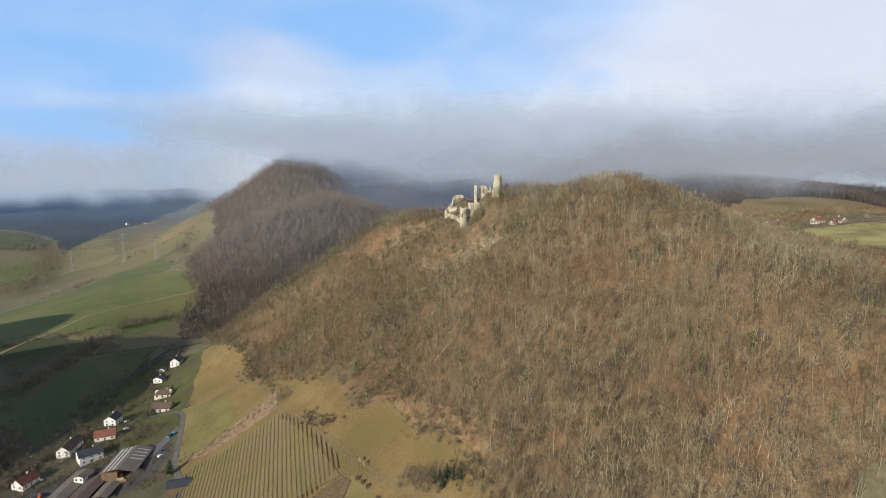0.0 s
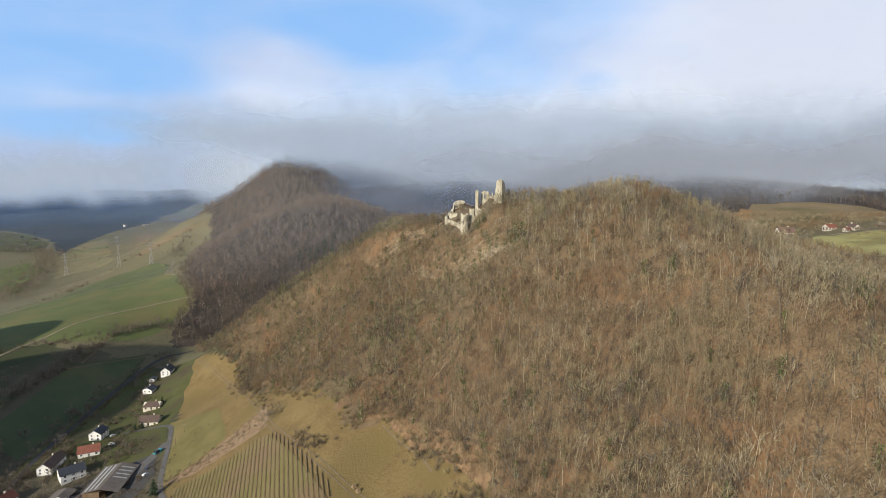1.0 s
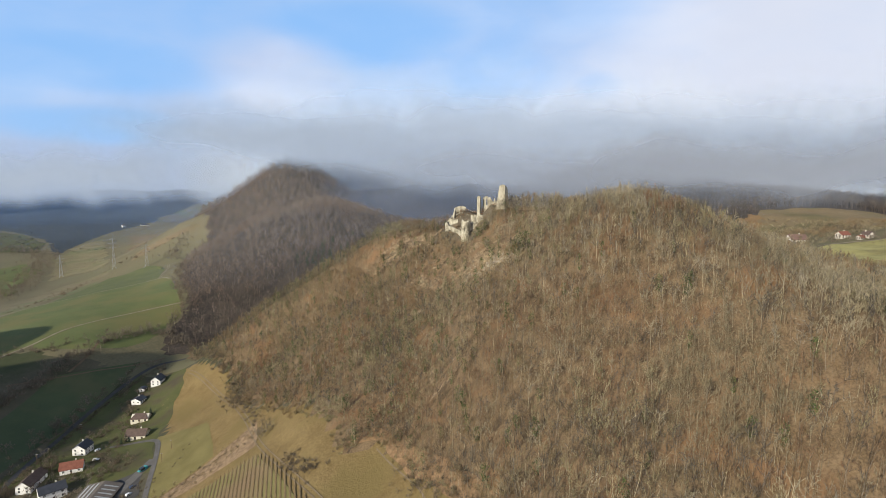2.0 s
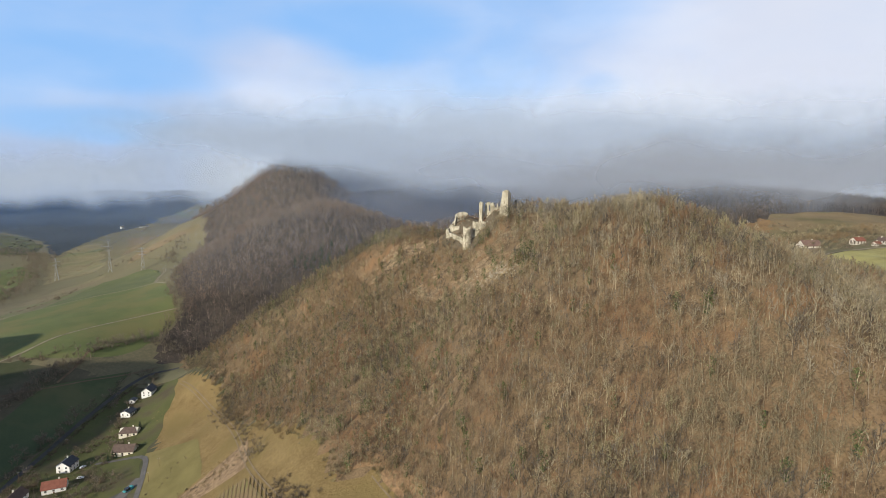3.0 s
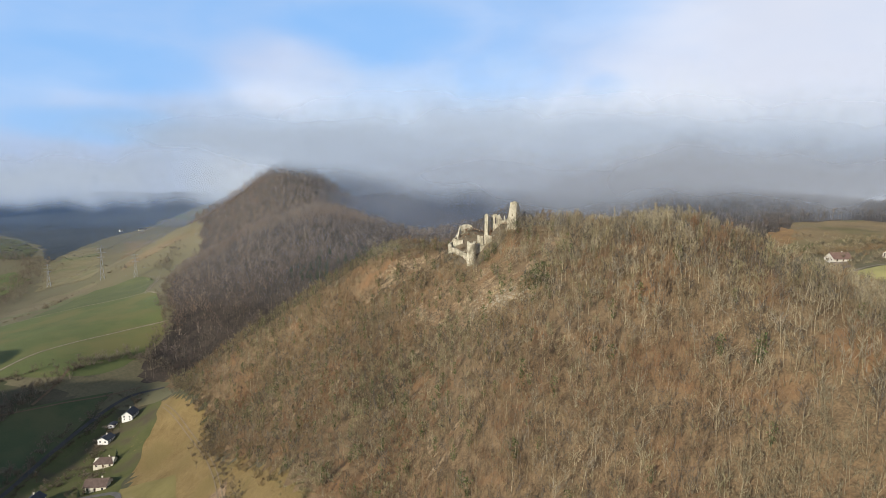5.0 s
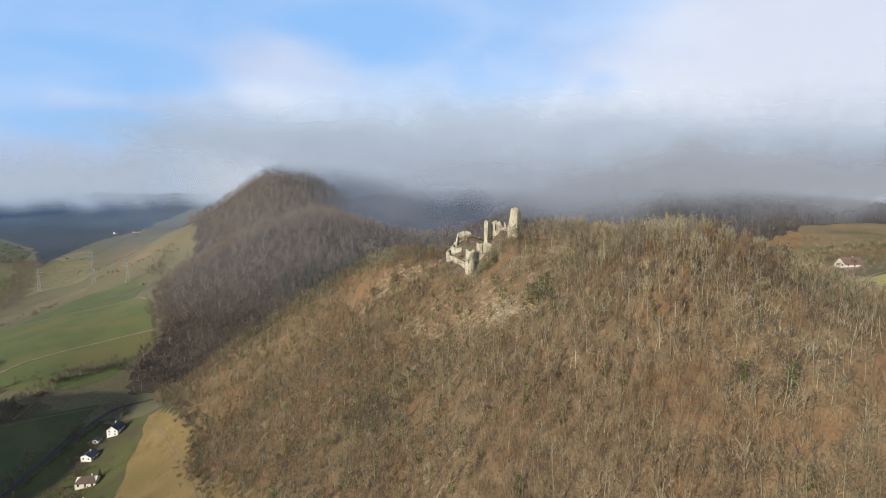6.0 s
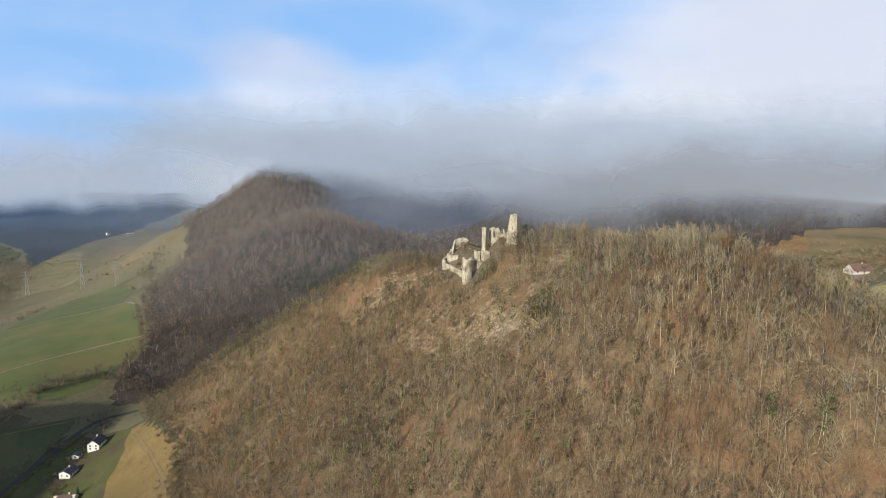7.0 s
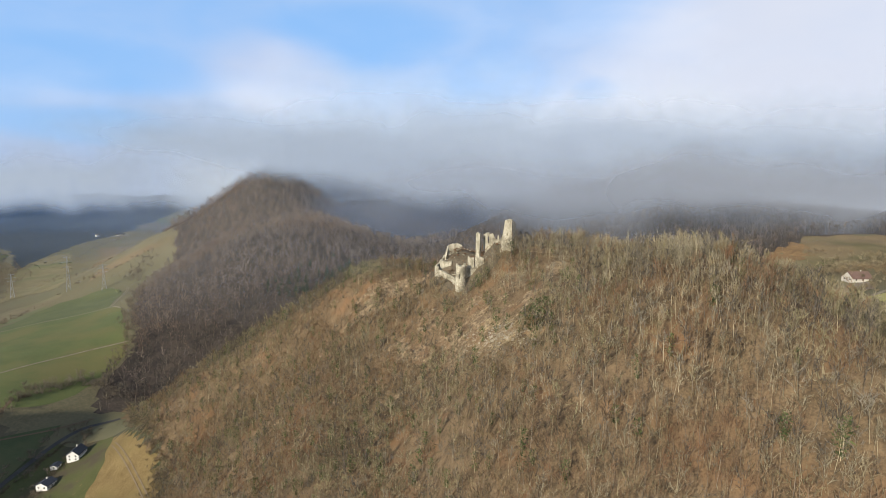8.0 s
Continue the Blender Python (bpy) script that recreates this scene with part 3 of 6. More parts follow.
def grow_pole(seed, limbs=6, subs=3, twigs=3, spread=0.15, low=0.3, stem=1.0, fine=0.0075):
    """A slender forest tree one unit high: a straight pale stem, steep thin limbs and a haze of fine twigs."""
    rng = np.random.default_rng(seed)
    trunk, crown = ([], [], []), ([], [], [])
    top = np.array([*rng.normal(0, 0.035, 2), 0.9])
    mid = top * 0.5 + np.array([*rng.normal(0, 0.012, 2), 0])
    tube(trunk, [(0, 0, -0.06), tuple(mid), tuple(top)], [0.0095 * stem, 0.0072 * stem, 0.002], 3, 0)
    up = np.array([0, 0, 1.0])
    for i in range(limbs):
        h = low + (0.78 - low) * (i + rng.random()) / limbs
        a = i * 2.4 + rng.normal(0, 0.5)
        f = mid * (h / mid[2]) if h < mid[2] else mid + (top - mid) * ((h - mid[2]) / (top[2] - mid[2]))
        end = f + np.array([math.cos(a), math.sin(a), 0]) * spread * rng.uniform(0.5, 1.15) * (1.25 - 0.55 * h) + up * rng.uniform(0.14, 0.32)
        end[2] = min(end[2], 1.02)
        d = end - f
        blade(crown, f, d, 0.0085 * stem, i % 2, rng)
        unit = d / np.linalg.norm(d)
        for j in range(subs):
            s = f + d * (0.3 + 0.65 * (j + rng.random()) / subs)
            e = unit + rng.normal(0, 0.45, 3) + up * 0.25
            e *= rng.uniform(0.09, 0.18) / np.linalg.norm(e)
            blade(crown, s, e, fine * 1.1, 1, rng)
            for _ in range(twigs):
                g = e / np.linalg.norm(e) + rng.normal(0, 0.5, 3) + up * 0.2
                g *= rng.uniform(0.06, 0.13) / np.linalg.norm(g)
                blade(crown, s + e * rng.uniform(0.2, 1.0), g, fine, 1, rng)
    for _ in range(7):
        g = rng.normal(0, 0.45, 3) + up
        g *= rng.uniform(0.07, 0.14) / np.linalg.norm(g)
        blade(crown, top - up * rng.uniform(0, 0.2), g, fine, 1, rng)
    return trunk, crown


def grow_shrub(seed, stems=40):
    """A low leafless thicket of thin stems, one unit high."""
    rng = np.random.default_rng(seed)
    crown = ([], [], [])
    for _ in range(stems):
        p = np.array([rng.normal(0, 0.28), rng.normal(0, 0.28), -0.02])
        g = np.array([p[0] * 0.8, p[1] * 0.8, 0]) + rng.normal(0, 0.18, 3) + np.array([0, 0, rng.uniform(0.5, 1.0)])
        blade(crown, p, g, 0.06, 1, rng)
        blade(crown, p + g * rng.uniform(0.3, 0.6), g * 0.35 + rng.normal(0, 0.2, 3), 0.05, 1, rng)
    return ([], [], []), crown


def grow_ivy(seed):
    """A tree wrapped in ivy: a bare tree with many small leaf clumps up the trunk."""
    trunk, crown = grow_bare(seed, 5, 2, 3)
    rng = np.random.default_rng(seed + 50)
    for _ in range(110):
        h = rng.uniform(0.1, 0.85)
        a, r = rng.uniform(0, 6.3), rng.uniform(0.0, 0.16) * (0.4 + 0.8 * math.sin(3.1 * h))
        d = rng.normal(0, 0.04, 3)
        blade(crown, np.array([r * math.cos(a), r * math.sin(a), h]), d, 0.05, 2, rng)
    return trunk, crown


def grow_conifer(seed, tiers=11, per=9):
    """A spruce or pine: trunk and drooping sprays in tiers."""
    rng = np.random.default_rng(seed)
    trunk, crown = ([], [], []), ([], [], [])
    tube(trunk, [(0, 0, -0.05), (0, 0, 0.5), (0, 0, 0.97)], [0.02, 0.012, 0.002], 4, 0)
    for i in range(tiers):
        h = 0.16 + 0.8 * i / tiers
        reach = 0.24 * (1 - h) ** 0.8 + 0.02
        for j in range(per):
            a = j * 6.283 / per + i * 0.7 + rng.normal(0, 0.2)
            length = reach * rng.uniform(0.7, 1.2)
            tip = np.array([math.cos(a) * length, math.sin(a) * length, -0.25 * length + rng.normal(0, 0.01)])
            for _ in range(3):
                blade(crown, np.array([0, 0, h]) + tip * rng.uniform(0.0, 0.3), tip * rng.uniform(0.7, 1.0) + rng.normal(0, 0.012, 3), 0.075 * (1.15 - h), 2, rng)
    return trunk, crown


def joined(tree):
    (v0, t0, m0), (v1, t1, m1) = tree
    return (np.array(v0 + v1, np.float32), np.array(t0 + [tuple(i + len(v0) for i in t) for t in t1], np.int32), np.array(m0 + m1, np.int32))


def scatter(poly, spacing, seed, keep=None, thin=None):
    """Uneven points in a polygon, about spacing metres apart."""
    rng = np.random.default_rng(seed)
    px, py = [p[0] for p in poly], [p[1] for p in poly]
    xs, ys = np.meshgrid(np.arange(min(px), max(px), spacing), np.arange(min(py), max(py), spacing), indexing="ij")
    x = (xs + rng.uniform(-0.55, 0.55, xs.shape) * spacing).ravel()
    y = (ys + rng.uniform(-0.55, 0.55, ys.shape) * spacing).ravel()
    ok = inside(poly, x, y)
    if keep is not None:
        ok &= keep(x, y)
    if thin is not None:
        ok &= rng.random(len(x)) > thin(x, y)
    return x[ok], y[ok], rng


def plant(name, templates, x, y, rng, low, high, mats, label, category="forest", lean=0.04, sizes=None, tones=None, barks=None):
    """One mesh of many trees, for woods in which no tree can be told apart; tones, barks: each tree's twig and bark colour among mats."""
    z = land(x, y)
    pick = rng.integers(0, len(templates), len(x))
    size = (rng.uniform(low, high, len(x)) if sizes is None else sizes)
    verts, tris, index, base = [], [], [], 0
    for k, (tv, tt, tm) in enumerate(templates):
        w = np.flatnonzero(pick == k)
        if not len(w):
            continue
        a = rng.uniform(0, 6.283, len(w))
        wide = size[w] * rng.uniform(0.8, 1.2, len(w))
        c, s = np.cos(a), np.sin(a)
        lx, ly = rng.normal(0, lean, len(w)), rng.normal(0, lean, len(w))
        vx = (tv[None, :, 0] * c[:, None] - tv[None, :, 1] * s[:, None]) * wide[:, None]
        vy = (tv[None, :, 0] * s[:, None] + tv[None, :, 1] * c[:, None]) * wide[:, None]
        vz = tv[None, :, 2] * size[w][:, None]
        v = np.stack([x[w][:, None] + vx + vz * lx[:, None], y[w][:, None] + vy + vz * ly[:, None], z[w][:, None] + vz], 2)
        verts.append(v.reshape(-1, 3))
        tris.append((tt[None] + (base + np.arange(len(w)) * len(tv))[:, None, None]).reshape(-1, 3))
        each = np.tile(tm, (len(w), 1))
        if tones is not None:
            each = np.where(each == 1, tones[w][:, None], each)
        if barks is not None:
            each = np.where(each == 0, barks[w][:, None], each)
        index.append(each.ravel())
        base += len(w) * len(tv)
    ob = mesh_object(name, np.concatenate(verts), np.concatenate(tris), mats, np.concatenate(index))
    return tagged(ob, label, category, kind="stuff")


def castle_wood_keep(x, y):
    court = inside([(-3, 518), (0, 508), (12, 490), (22, 486), (27, 494), (34, 498), (43, 497), (52, 502), (50, 520), (32, 534), (6, 534)], x, y)
    return ~court


def castle_wood_thin(x, y):
    # a bare rocky patch below the ruin, small clearings elsewhere
    def bare(cx, cy, sx, sy):
        return np.exp(-(((x - cx) / sx) ** 2 + ((y - cy) / sy) ** 2))
    rock = 1.1 * bare(33, 410, 15, 24) + 0.75 * bare(24, 442, 26, 40) + 0.85 * bare(-24, 524, 20, 15) + 0.8 * bare(66, 448, 12, 38) + 0.6 * bare(-8, 470, 16, 22)
    streak = lumps((x + y * 0.5) * 1.0, (y - x * 0.5) * 0.35, 17)
    glade = np.clip(streak * 1.2 - 0.42, 0, 0.75) * np.clip(1.1 - x / 130, 0.25, 1)
    return np.clip(rock + glade + 0.03, 0, 0.97)


TREE_MATS = [BARK_PALE, TWIG, IVY]
ROUND_MATS = [BARK_DARK, TWIG_OLIVE, IVY]
WARM_MATS = [BARK_DARK, TWIG_WARM, IVY]
RIDGE_MATS = [TWIG_RIDGE, TWIG_RIDGE, CONIFER]
slim_kinds = [grow_pole(s, 6, 3, 3, w, lo, st, 0.0155) for s, w, lo, st in zip(range(1, 9), (0.13, 0.17, 0.22, 0.15, 0.19, 0.14, 0.18, 0.24), (0.3, 0.2, 0.24, 0.38, 0.16, 0.32, 0.2, 0.14), (0.85, 0.65, 0.95, 0.75, 0.6, 0.9, 0.7, 1.0))]
round_kinds = [grow_pole(s, 6, 3, 3, w, 0.1, 0.6, 0.0205) for s, w in zip(range(11, 17), (0.27, 0.33, 0.38, 0.30, 0.28, 0.40))]
fine_kinds = [grow_pole(s, 7, 3, 3, w, lo, st, 0.0108) for s, w, lo, st in zip(range(101, 109), (0.15, 0.2, 0.26, 0.17, 0.22, 0.16, 0.24, 0.28), (0.3, 0.2, 0.24, 0.36, 0.16, 0.32, 0.2, 0.14), (0.6, 0.5, 0.75, 0.6, 0.45, 0.7, 0.55, 0.8))]
cone_kinds = [grow_pole(s, 6, 3, 2, w, lo, 0.85, 0.031) for s, w, lo in zip(range(121, 127), (0.22, 0.28, 0.25, 0.32, 0.2, 0.3), (0.15, 0.1, 0.2, 0.12, 0.25, 0.08))]
ridge_kinds = [grow_pole(s, 5, 2, 2, w, lo, 1.3, 0.038) for s, w, lo in zip(range(131, 136), (0.22, 0.28, 0.25, 0.32, 0.2), (0.15, 0.1, 0.2, 0.12, 0.25))]
open_kinds = [grow_pole(s, 8, 4, 3, w, 0.2, 0.6, 0.0105) for s, w in zip(range(81, 87), (0.20, 0.26, 0.30, 0.24, 0.18, 0.28))]
ivy_kinds = [grow_ivy(s) for s in (21, 22)]
conifer_kinds = [grow_conifer(s) for s in (31, 32, 33)]
mid_kinds = [grow_bare(s, 6, 3, 4, 3, 0.31, 0.028, 0.05) for s in range(41, 46)]
orchard_kinds = [grow_bare(s, 7, 3, 7, 3, 0.38, 0.032, 0.10) for s in range(91, 95)]
dot_kinds = [grow_bare(s, 3, 1, 4, 3, 0.6, 0.10) for s in range(61, 64)]
shrub_kinds = [grow_shrub(s) for s in (71, 72, 73)]
brush_kinds = [grow_shrub(s, 14) for s in (74, 75, 76, 77)]


def build_woods():
    x, y, rng = scatter(CASTLE_WOOD, 3.4, 3, castle_wood_keep, castle_wood_thin)
    single = (x > 84) & (x < 122) & (y > 206) & (y < 254)
    # round crowns on the valley flank, slim stems towards the plateau; each tree has a tone of its own
    share = np.clip(0.62 - (x - 10) / 190, 0.15, 0.8)
    crowned = (rng.random(len(x)) < share) & ~single
    near = y < 315
    warm = 0.8 * lumps(x + 40, y, 48) + 0.5 * lumps(x, y, 17) + 1.1 * np.exp(-(((x - 30) / 48) ** 2 + ((y - 300) / 55) ** 2))
    pale = np.clip(0.5 + 1.2 * lumps(x + 90, y + 20, 40), 0.05, 1.3)
    crest = np.exp(-(((x - 125) / 75) ** 2 + ((y - 440) / 75) ** 2))
    pale = pale + 0.7 * crest
    warm = warm - 0.3 * crest
    flank = np.clip(0.75 - x / 140, 0.0, 1.0)
    chance = np.stack([0.25 * pale, np.clip(0.05 + warm, 0.03, 1.2), 0.1 + 0.6 * flank, 0.2 * pale, 0.08 + 0.3 * flank, 0.36 * (1 - flank) * pale + 0.02], 1)
    roll = rng.random(len(x))[:, None] * chance.sum(1)[:, None]
    tone = np.array([1, 3, 4, 5, 6, 7])[(roll > np.cumsum(chance, 1)).sum(1)]
    mats = [BARK_PALE, TWIG, IVY, TWIG_WARM, TWIG_OLIVE, TWIG_GREY, TWIG_DARK, TWIG_LIGHT, BARK_DARK]
    bark = np.where((tone == 3) | (tone == 6) | ((tone == 4) & (rng.random(len(x)) < 0.5)), 8, 0)
    for kinds, w, low, high in ((fine_kinds, near & ~single, 8.0, 14.0), (round_kinds, crowned & ~near, 6.5, 11.5), (slim_kinds, ~crowned & ~single & ~near, 8.0, 14.0)):
        plant("forest", [joined(t) for t in kinds], x[w], y[w], rng, low, high, mats, "bare winter broadleaf wood on the castle hill", lean=0.06, tones=tone[w], barks=bark[w])
    for i, (px, py) in enumerate(zip(x[single], y[single])):
        tree(near_tree[i % len(near_tree)], px, py, rng.uniform(8, 13), rng, "tall bare grey broadleaf tree in the hillside wood", "trees on the castle hill")
    x, y, rng = scatter(CASTLE_WOOD, 5.8, 14, castle_wood_keep, castle_wood_thin)
    plant("undergrowth", [joined(t) for t in brush_kinds], x, y, rng, 1.8, 4.5, TREE_MATS, "leafless brown undergrowth below the trees", "shrubs")
    x, y, rng = scatter(CASTLE_WOOD, 11, 4, castle_wood_keep, lambda a, b: np.clip(0.12 + (a - b * 0.1 + 60) / 150, 0.15, 0.88))
    plant("ivy_trees", [joined(t) for t in ivy_kinds], x, y, rng, 6.5, 11.5, TREE_MATS, "scattered ivy-clad trees in the bare wood", "tree")
    x, y, rng = scatter([(8, 478), (30, 486), (44, 450), (52, 395), (40, 365), (18, 395), (2, 450)], 2.0, 19)
    plant("dry_grass", [joined(t) for t in shrub_kinds], x, y, rng, 0.4, 1.3, [BARK_DARK, STRAW, IVY], "pale dry grass tufts on the steep slope below the ruin", "grass")
    x, y, rng = scatter(CONE_WOOD, 8.4, 5)
    # shade in the gully between the two hills painted as darker trees; some conifers
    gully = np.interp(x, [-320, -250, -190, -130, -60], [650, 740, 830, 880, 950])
    shady = rng.random(len(x)) < np.clip(1.15 - (y - gully) / 75, 0.0, 0.95)
    needle = shady & (rng.random(len(x)) < 0.6) & (y > 835) & (y < 965)
    tones = np.where(shady, np.array([3, 6, 6])[rng.integers(0, 3, len(x))], np.array([1, 1, 1, 1, 3])[rng.integers(0, 5, len(x))])
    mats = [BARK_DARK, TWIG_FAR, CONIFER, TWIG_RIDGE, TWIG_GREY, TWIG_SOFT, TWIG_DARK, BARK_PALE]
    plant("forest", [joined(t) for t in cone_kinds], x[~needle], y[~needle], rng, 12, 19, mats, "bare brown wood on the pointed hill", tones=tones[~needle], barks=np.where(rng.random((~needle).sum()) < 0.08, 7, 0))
    plant("conifers", [joined(t) for t in conifer_kinds[:1]], x[needle], y[needle], rng, 10, 17, [BARK_DARK, TWIG, CONIFER], "dark conifers among bare trees in the gully", "tree")
    x, y, rng = scatter([(-530, 1190), (-300, 1230), (-190, 1300), (-190, 1400), (-420, 1400), (-545, 1290)], 5.0, 15)
    plant("undergrowth", [joined(t) for t in brush_kinds], x, y, rng, 3.5, 6.5, [BARK_DARK, TWIG_FAR, IVY], "dense bare scrub on the pointed hill's summit", "shrubs")
    x, y, rng = scatter(RIDGE_WOOD, 8.0, 6)
    plant("forest", [joined(t) for t in ridge_kinds], x, y, rng, 11, 19, RIDGE_MATS + [TWIG_DARK, TWIG_FAR], "bare dark wood along the misty ridge", tones=np.array([1, 1, 3, 3, 4])[rng.integers(0, 5, len(x))])
    x, y, rng = scatter([(300, 480), (345, 590), (352, 640), (378, 690), (372, 735), (300, 690), (190, 650), (150, 600), (200, 500)], 7.0, 16)
    plant("forest", [joined(t) for t in mid_kinds], x, y, rng, 7, 12, TREE_MATS, "bare brown wood in the hollow below the farm")
    x, y, rng = scatter([(-3, 518), (0, 508), (14, 499), (40, 494), (55, 498), (52, 522), (32, 534), (6, 534)], 2.4, 18)
    plant("undergrowth", [joined(t) for t in shrub_kinds], x, y, rng, 0.5, 1.7, WARM_MATS, "dry grass and brambles inside the ruin", "shrubs")
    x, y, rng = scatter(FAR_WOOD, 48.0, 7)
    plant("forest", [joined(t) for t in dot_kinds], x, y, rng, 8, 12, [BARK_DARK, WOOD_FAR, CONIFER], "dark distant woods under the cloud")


def tree_kind(arrays, mats, crown_name="crown"):
    """Meshes of a tree, shared by all its copies."""
    out = []
    for name, (v, t, m) in zip(("trunk", crown_name), arrays):
        ob = mesh_object(name, np.array(v), np.array(t), mats, m)
        out.append(ob.data)
        bpy.data.objects.remove(ob)
    return out


near_tree = [tree_kind(t, TREE_MATS) for t in open_kinds]
orchard_tree = [tree_kind(grow_bare(s, 9, 4, 6, 5, 0.36, 0.028, 0.14, full=True), [BARK_DARK, TWIG_SOFT, IVY]) for s in (95, 96, 97)]
ivy_tree = [tree_kind(t, TREE_MATS) for t in ivy_kinds]
conifer_tree = [tree_kind(t, [BARK_DARK, TWIG, CONIFER]) for t in conifer_kinds]


def tree(kind, x, y, size, rng, label, group="", name="bare_tree", wide=1.0):
    ob = new(name)
    ob.matrix_world = Matrix.Translation((x, y, ground_z(x, y))) @ Matrix.Rotation(rng.uniform(0, 6.28), 4, "Z") @ Matrix.Diagonal((size * wide, size * wide, size, 1))
    for part_name, data in zip(("trunk", "crown"), kind):
        p = new(part_name, data)
        p.parent = ob
    return tagged(ob, label, "tree", group)


build_woods()


# ---- ruined castle on the hill ----
def part(name, bm, mat, parent=None, label="", smooth=False):
    me = bpy.data.meshes.new(name)
    bm.normal_update()
    bm.to_mesh(me)
    bm.free()
    for m in (mat if isinstance(mat, (list, tuple)) else [mat]):
        me.materials.append(m)
    if smooth:
        for p in me.polygons:
            p.use_smooth = True
    ob = new(name, me)
    if parent:
        ob.parent = parent
    if label:
        ob["label"] = label
    return ob


def slab_bm(outline, holes, thick, rough=0.12, seed=0):
    """A standing wall: outline and holes in (along, up), extruded by thick."""
    rng = random.Random(seed)
    bm = bmesh.new()
    edges = []
    for loop in [outline] + list(holes):
        vs = [bm.verts.new((u, 0, w)) for u, w in loop]
        edges += [bm.edges.new((vs[i], vs[(i + 1) % len(vs)])) for i in range(len(vs))]
    bmesh.ops.triangle_fill(bm, edges=edges, use_beauty=True)
    faces = bm.faces[:]
    made = bmesh.ops.extrude_face_region(bm, geom=faces)
    for v in made["geom"]:
        if isinstance(v, bmesh.types.BMVert):
            v.co.y += thick
    for v in bm.verts:
        v.co += Vector((rng.uniform(-rough, rough), rng.uniform(-rough, rough), rng.uniform(-rough, rough)))
    bmesh.ops.recalc_face_normals(bm, faces=bm.faces[:])
    return bm


def ragged(u0, w0, u1, w1, step, amp, rng):
    """Points along a broken wall top between two ends."""
    k = max(2, int(abs(u1 - u0) / step))
    return [(u0 + (u1 - u0) * i / k, w0 + (w1 - w0) * i / k + rng.uniform(-amp, amp)) for i in range(k + 1)]


def ruin_wall(a, b, z_base, tops, thick, label, holes=(), seed=1, amp=0.35, name="ruined_wall"):
    """A wall from a to b in plan with its foot at z_base; tops are (share of length, height) of the broken crest."""
    rng = random.Random(seed)
    a, b = Vector(a), Vector(b)
    length = (b - a).length
    crest = []
    for (s0, h0), (s1, h1) in zip(tops, tops[1:]):
        crest += ragged(s0 * length, h0, s1 * length, h1, 0.9, amp if abs(s1 - s0) * length > 1 else 0.05, rng)
    outline = [(0, 0)] + crest + [(length, 0)]
    clean = [outline[0]]
    for p in outline[1:]:
        if math.hypot(p[0] - clean[-1][0], p[1] - clean[-1][1]) > 0.12:
            clean.append(p)
    loops = [[(u * length - w / 2, h), (u * length + w / 2, h), (u * length + w / 2, h + t), (u * length, h + t + w * 0.35), (u * length - w / 2, h + t)] for u, h, w, t in holes]
    ob = part(name, slab_bm(clean, loops, thick, 0.1, seed), STONE)
    ob.matrix_world = Matrix.Translation((a.x, a.y, z_base)) @ Matrix.Rotation(math.atan2(b.y - a.y, b.x - a.x), 4, "Z")
    return tagged(ob, label, "ruin")


def ruin_tower(x, y, z0, z1, radius, thick, label, seed=5):
    rng = random.Random(seed)
    bm = bmesh.new()
    k, rings = 28, 12
    outer, inner = [], []
    for j in range(rings + 1):
        h = z0 + (z1 - z0) * j / rings
        ro, ri = [], []
        for i in range(k):
            a = 2 * math.pi * i / k
            r = radius * (1.06 - 0.06 * j / rings) + rng.uniform(-0.07, 0.07)
            top = rng.uniform(-0.5, 0.4) + 0.9 * math.sin(a * 2 + 1) if j == rings else 0
            ro.append(bm.verts.new((r * math.cos(a), r * math.sin(a), h + top)))
            ri.append(bm.verts.new(((r - thick) * math.cos(a), (r - thick) * math.sin(a), h + top)))
        outer.append(ro)
        inner.append(ri)
    for j in range(rings):
        for i in range(k):
            n = (i + 1) % k
            if j in (7, 8) and i in (19, 24, 3):
                bm.faces.new((outer[j][i], inner[j][i], inner[j + 1][i], outer[j + 1][i]))
                bm.faces.new((outer[j][n], outer[j + 1][n], inner[j + 1][n], inner[j][n]))
                continue
            bm.faces.new((outer[j][i], outer[j][n], outer[j + 1][n], outer[j + 1][i]))
            bm.faces.new((inner[j][i], inner[j + 1][i], inner[j + 1][n], inner[j][n]))
    for i in range(k):
        n = (i + 1) % k
        bm.faces.new((outer[rings][i], outer[rings][n], inner[rings][n], inner[rings][i]))
    bmesh.ops.recalc_face_normals(bm, faces=bm.faces[:])
    ob = part("round_tower", bm, STONE)
    ob.location = (x, y, 0)
    return tagged(ob, label, "tower")


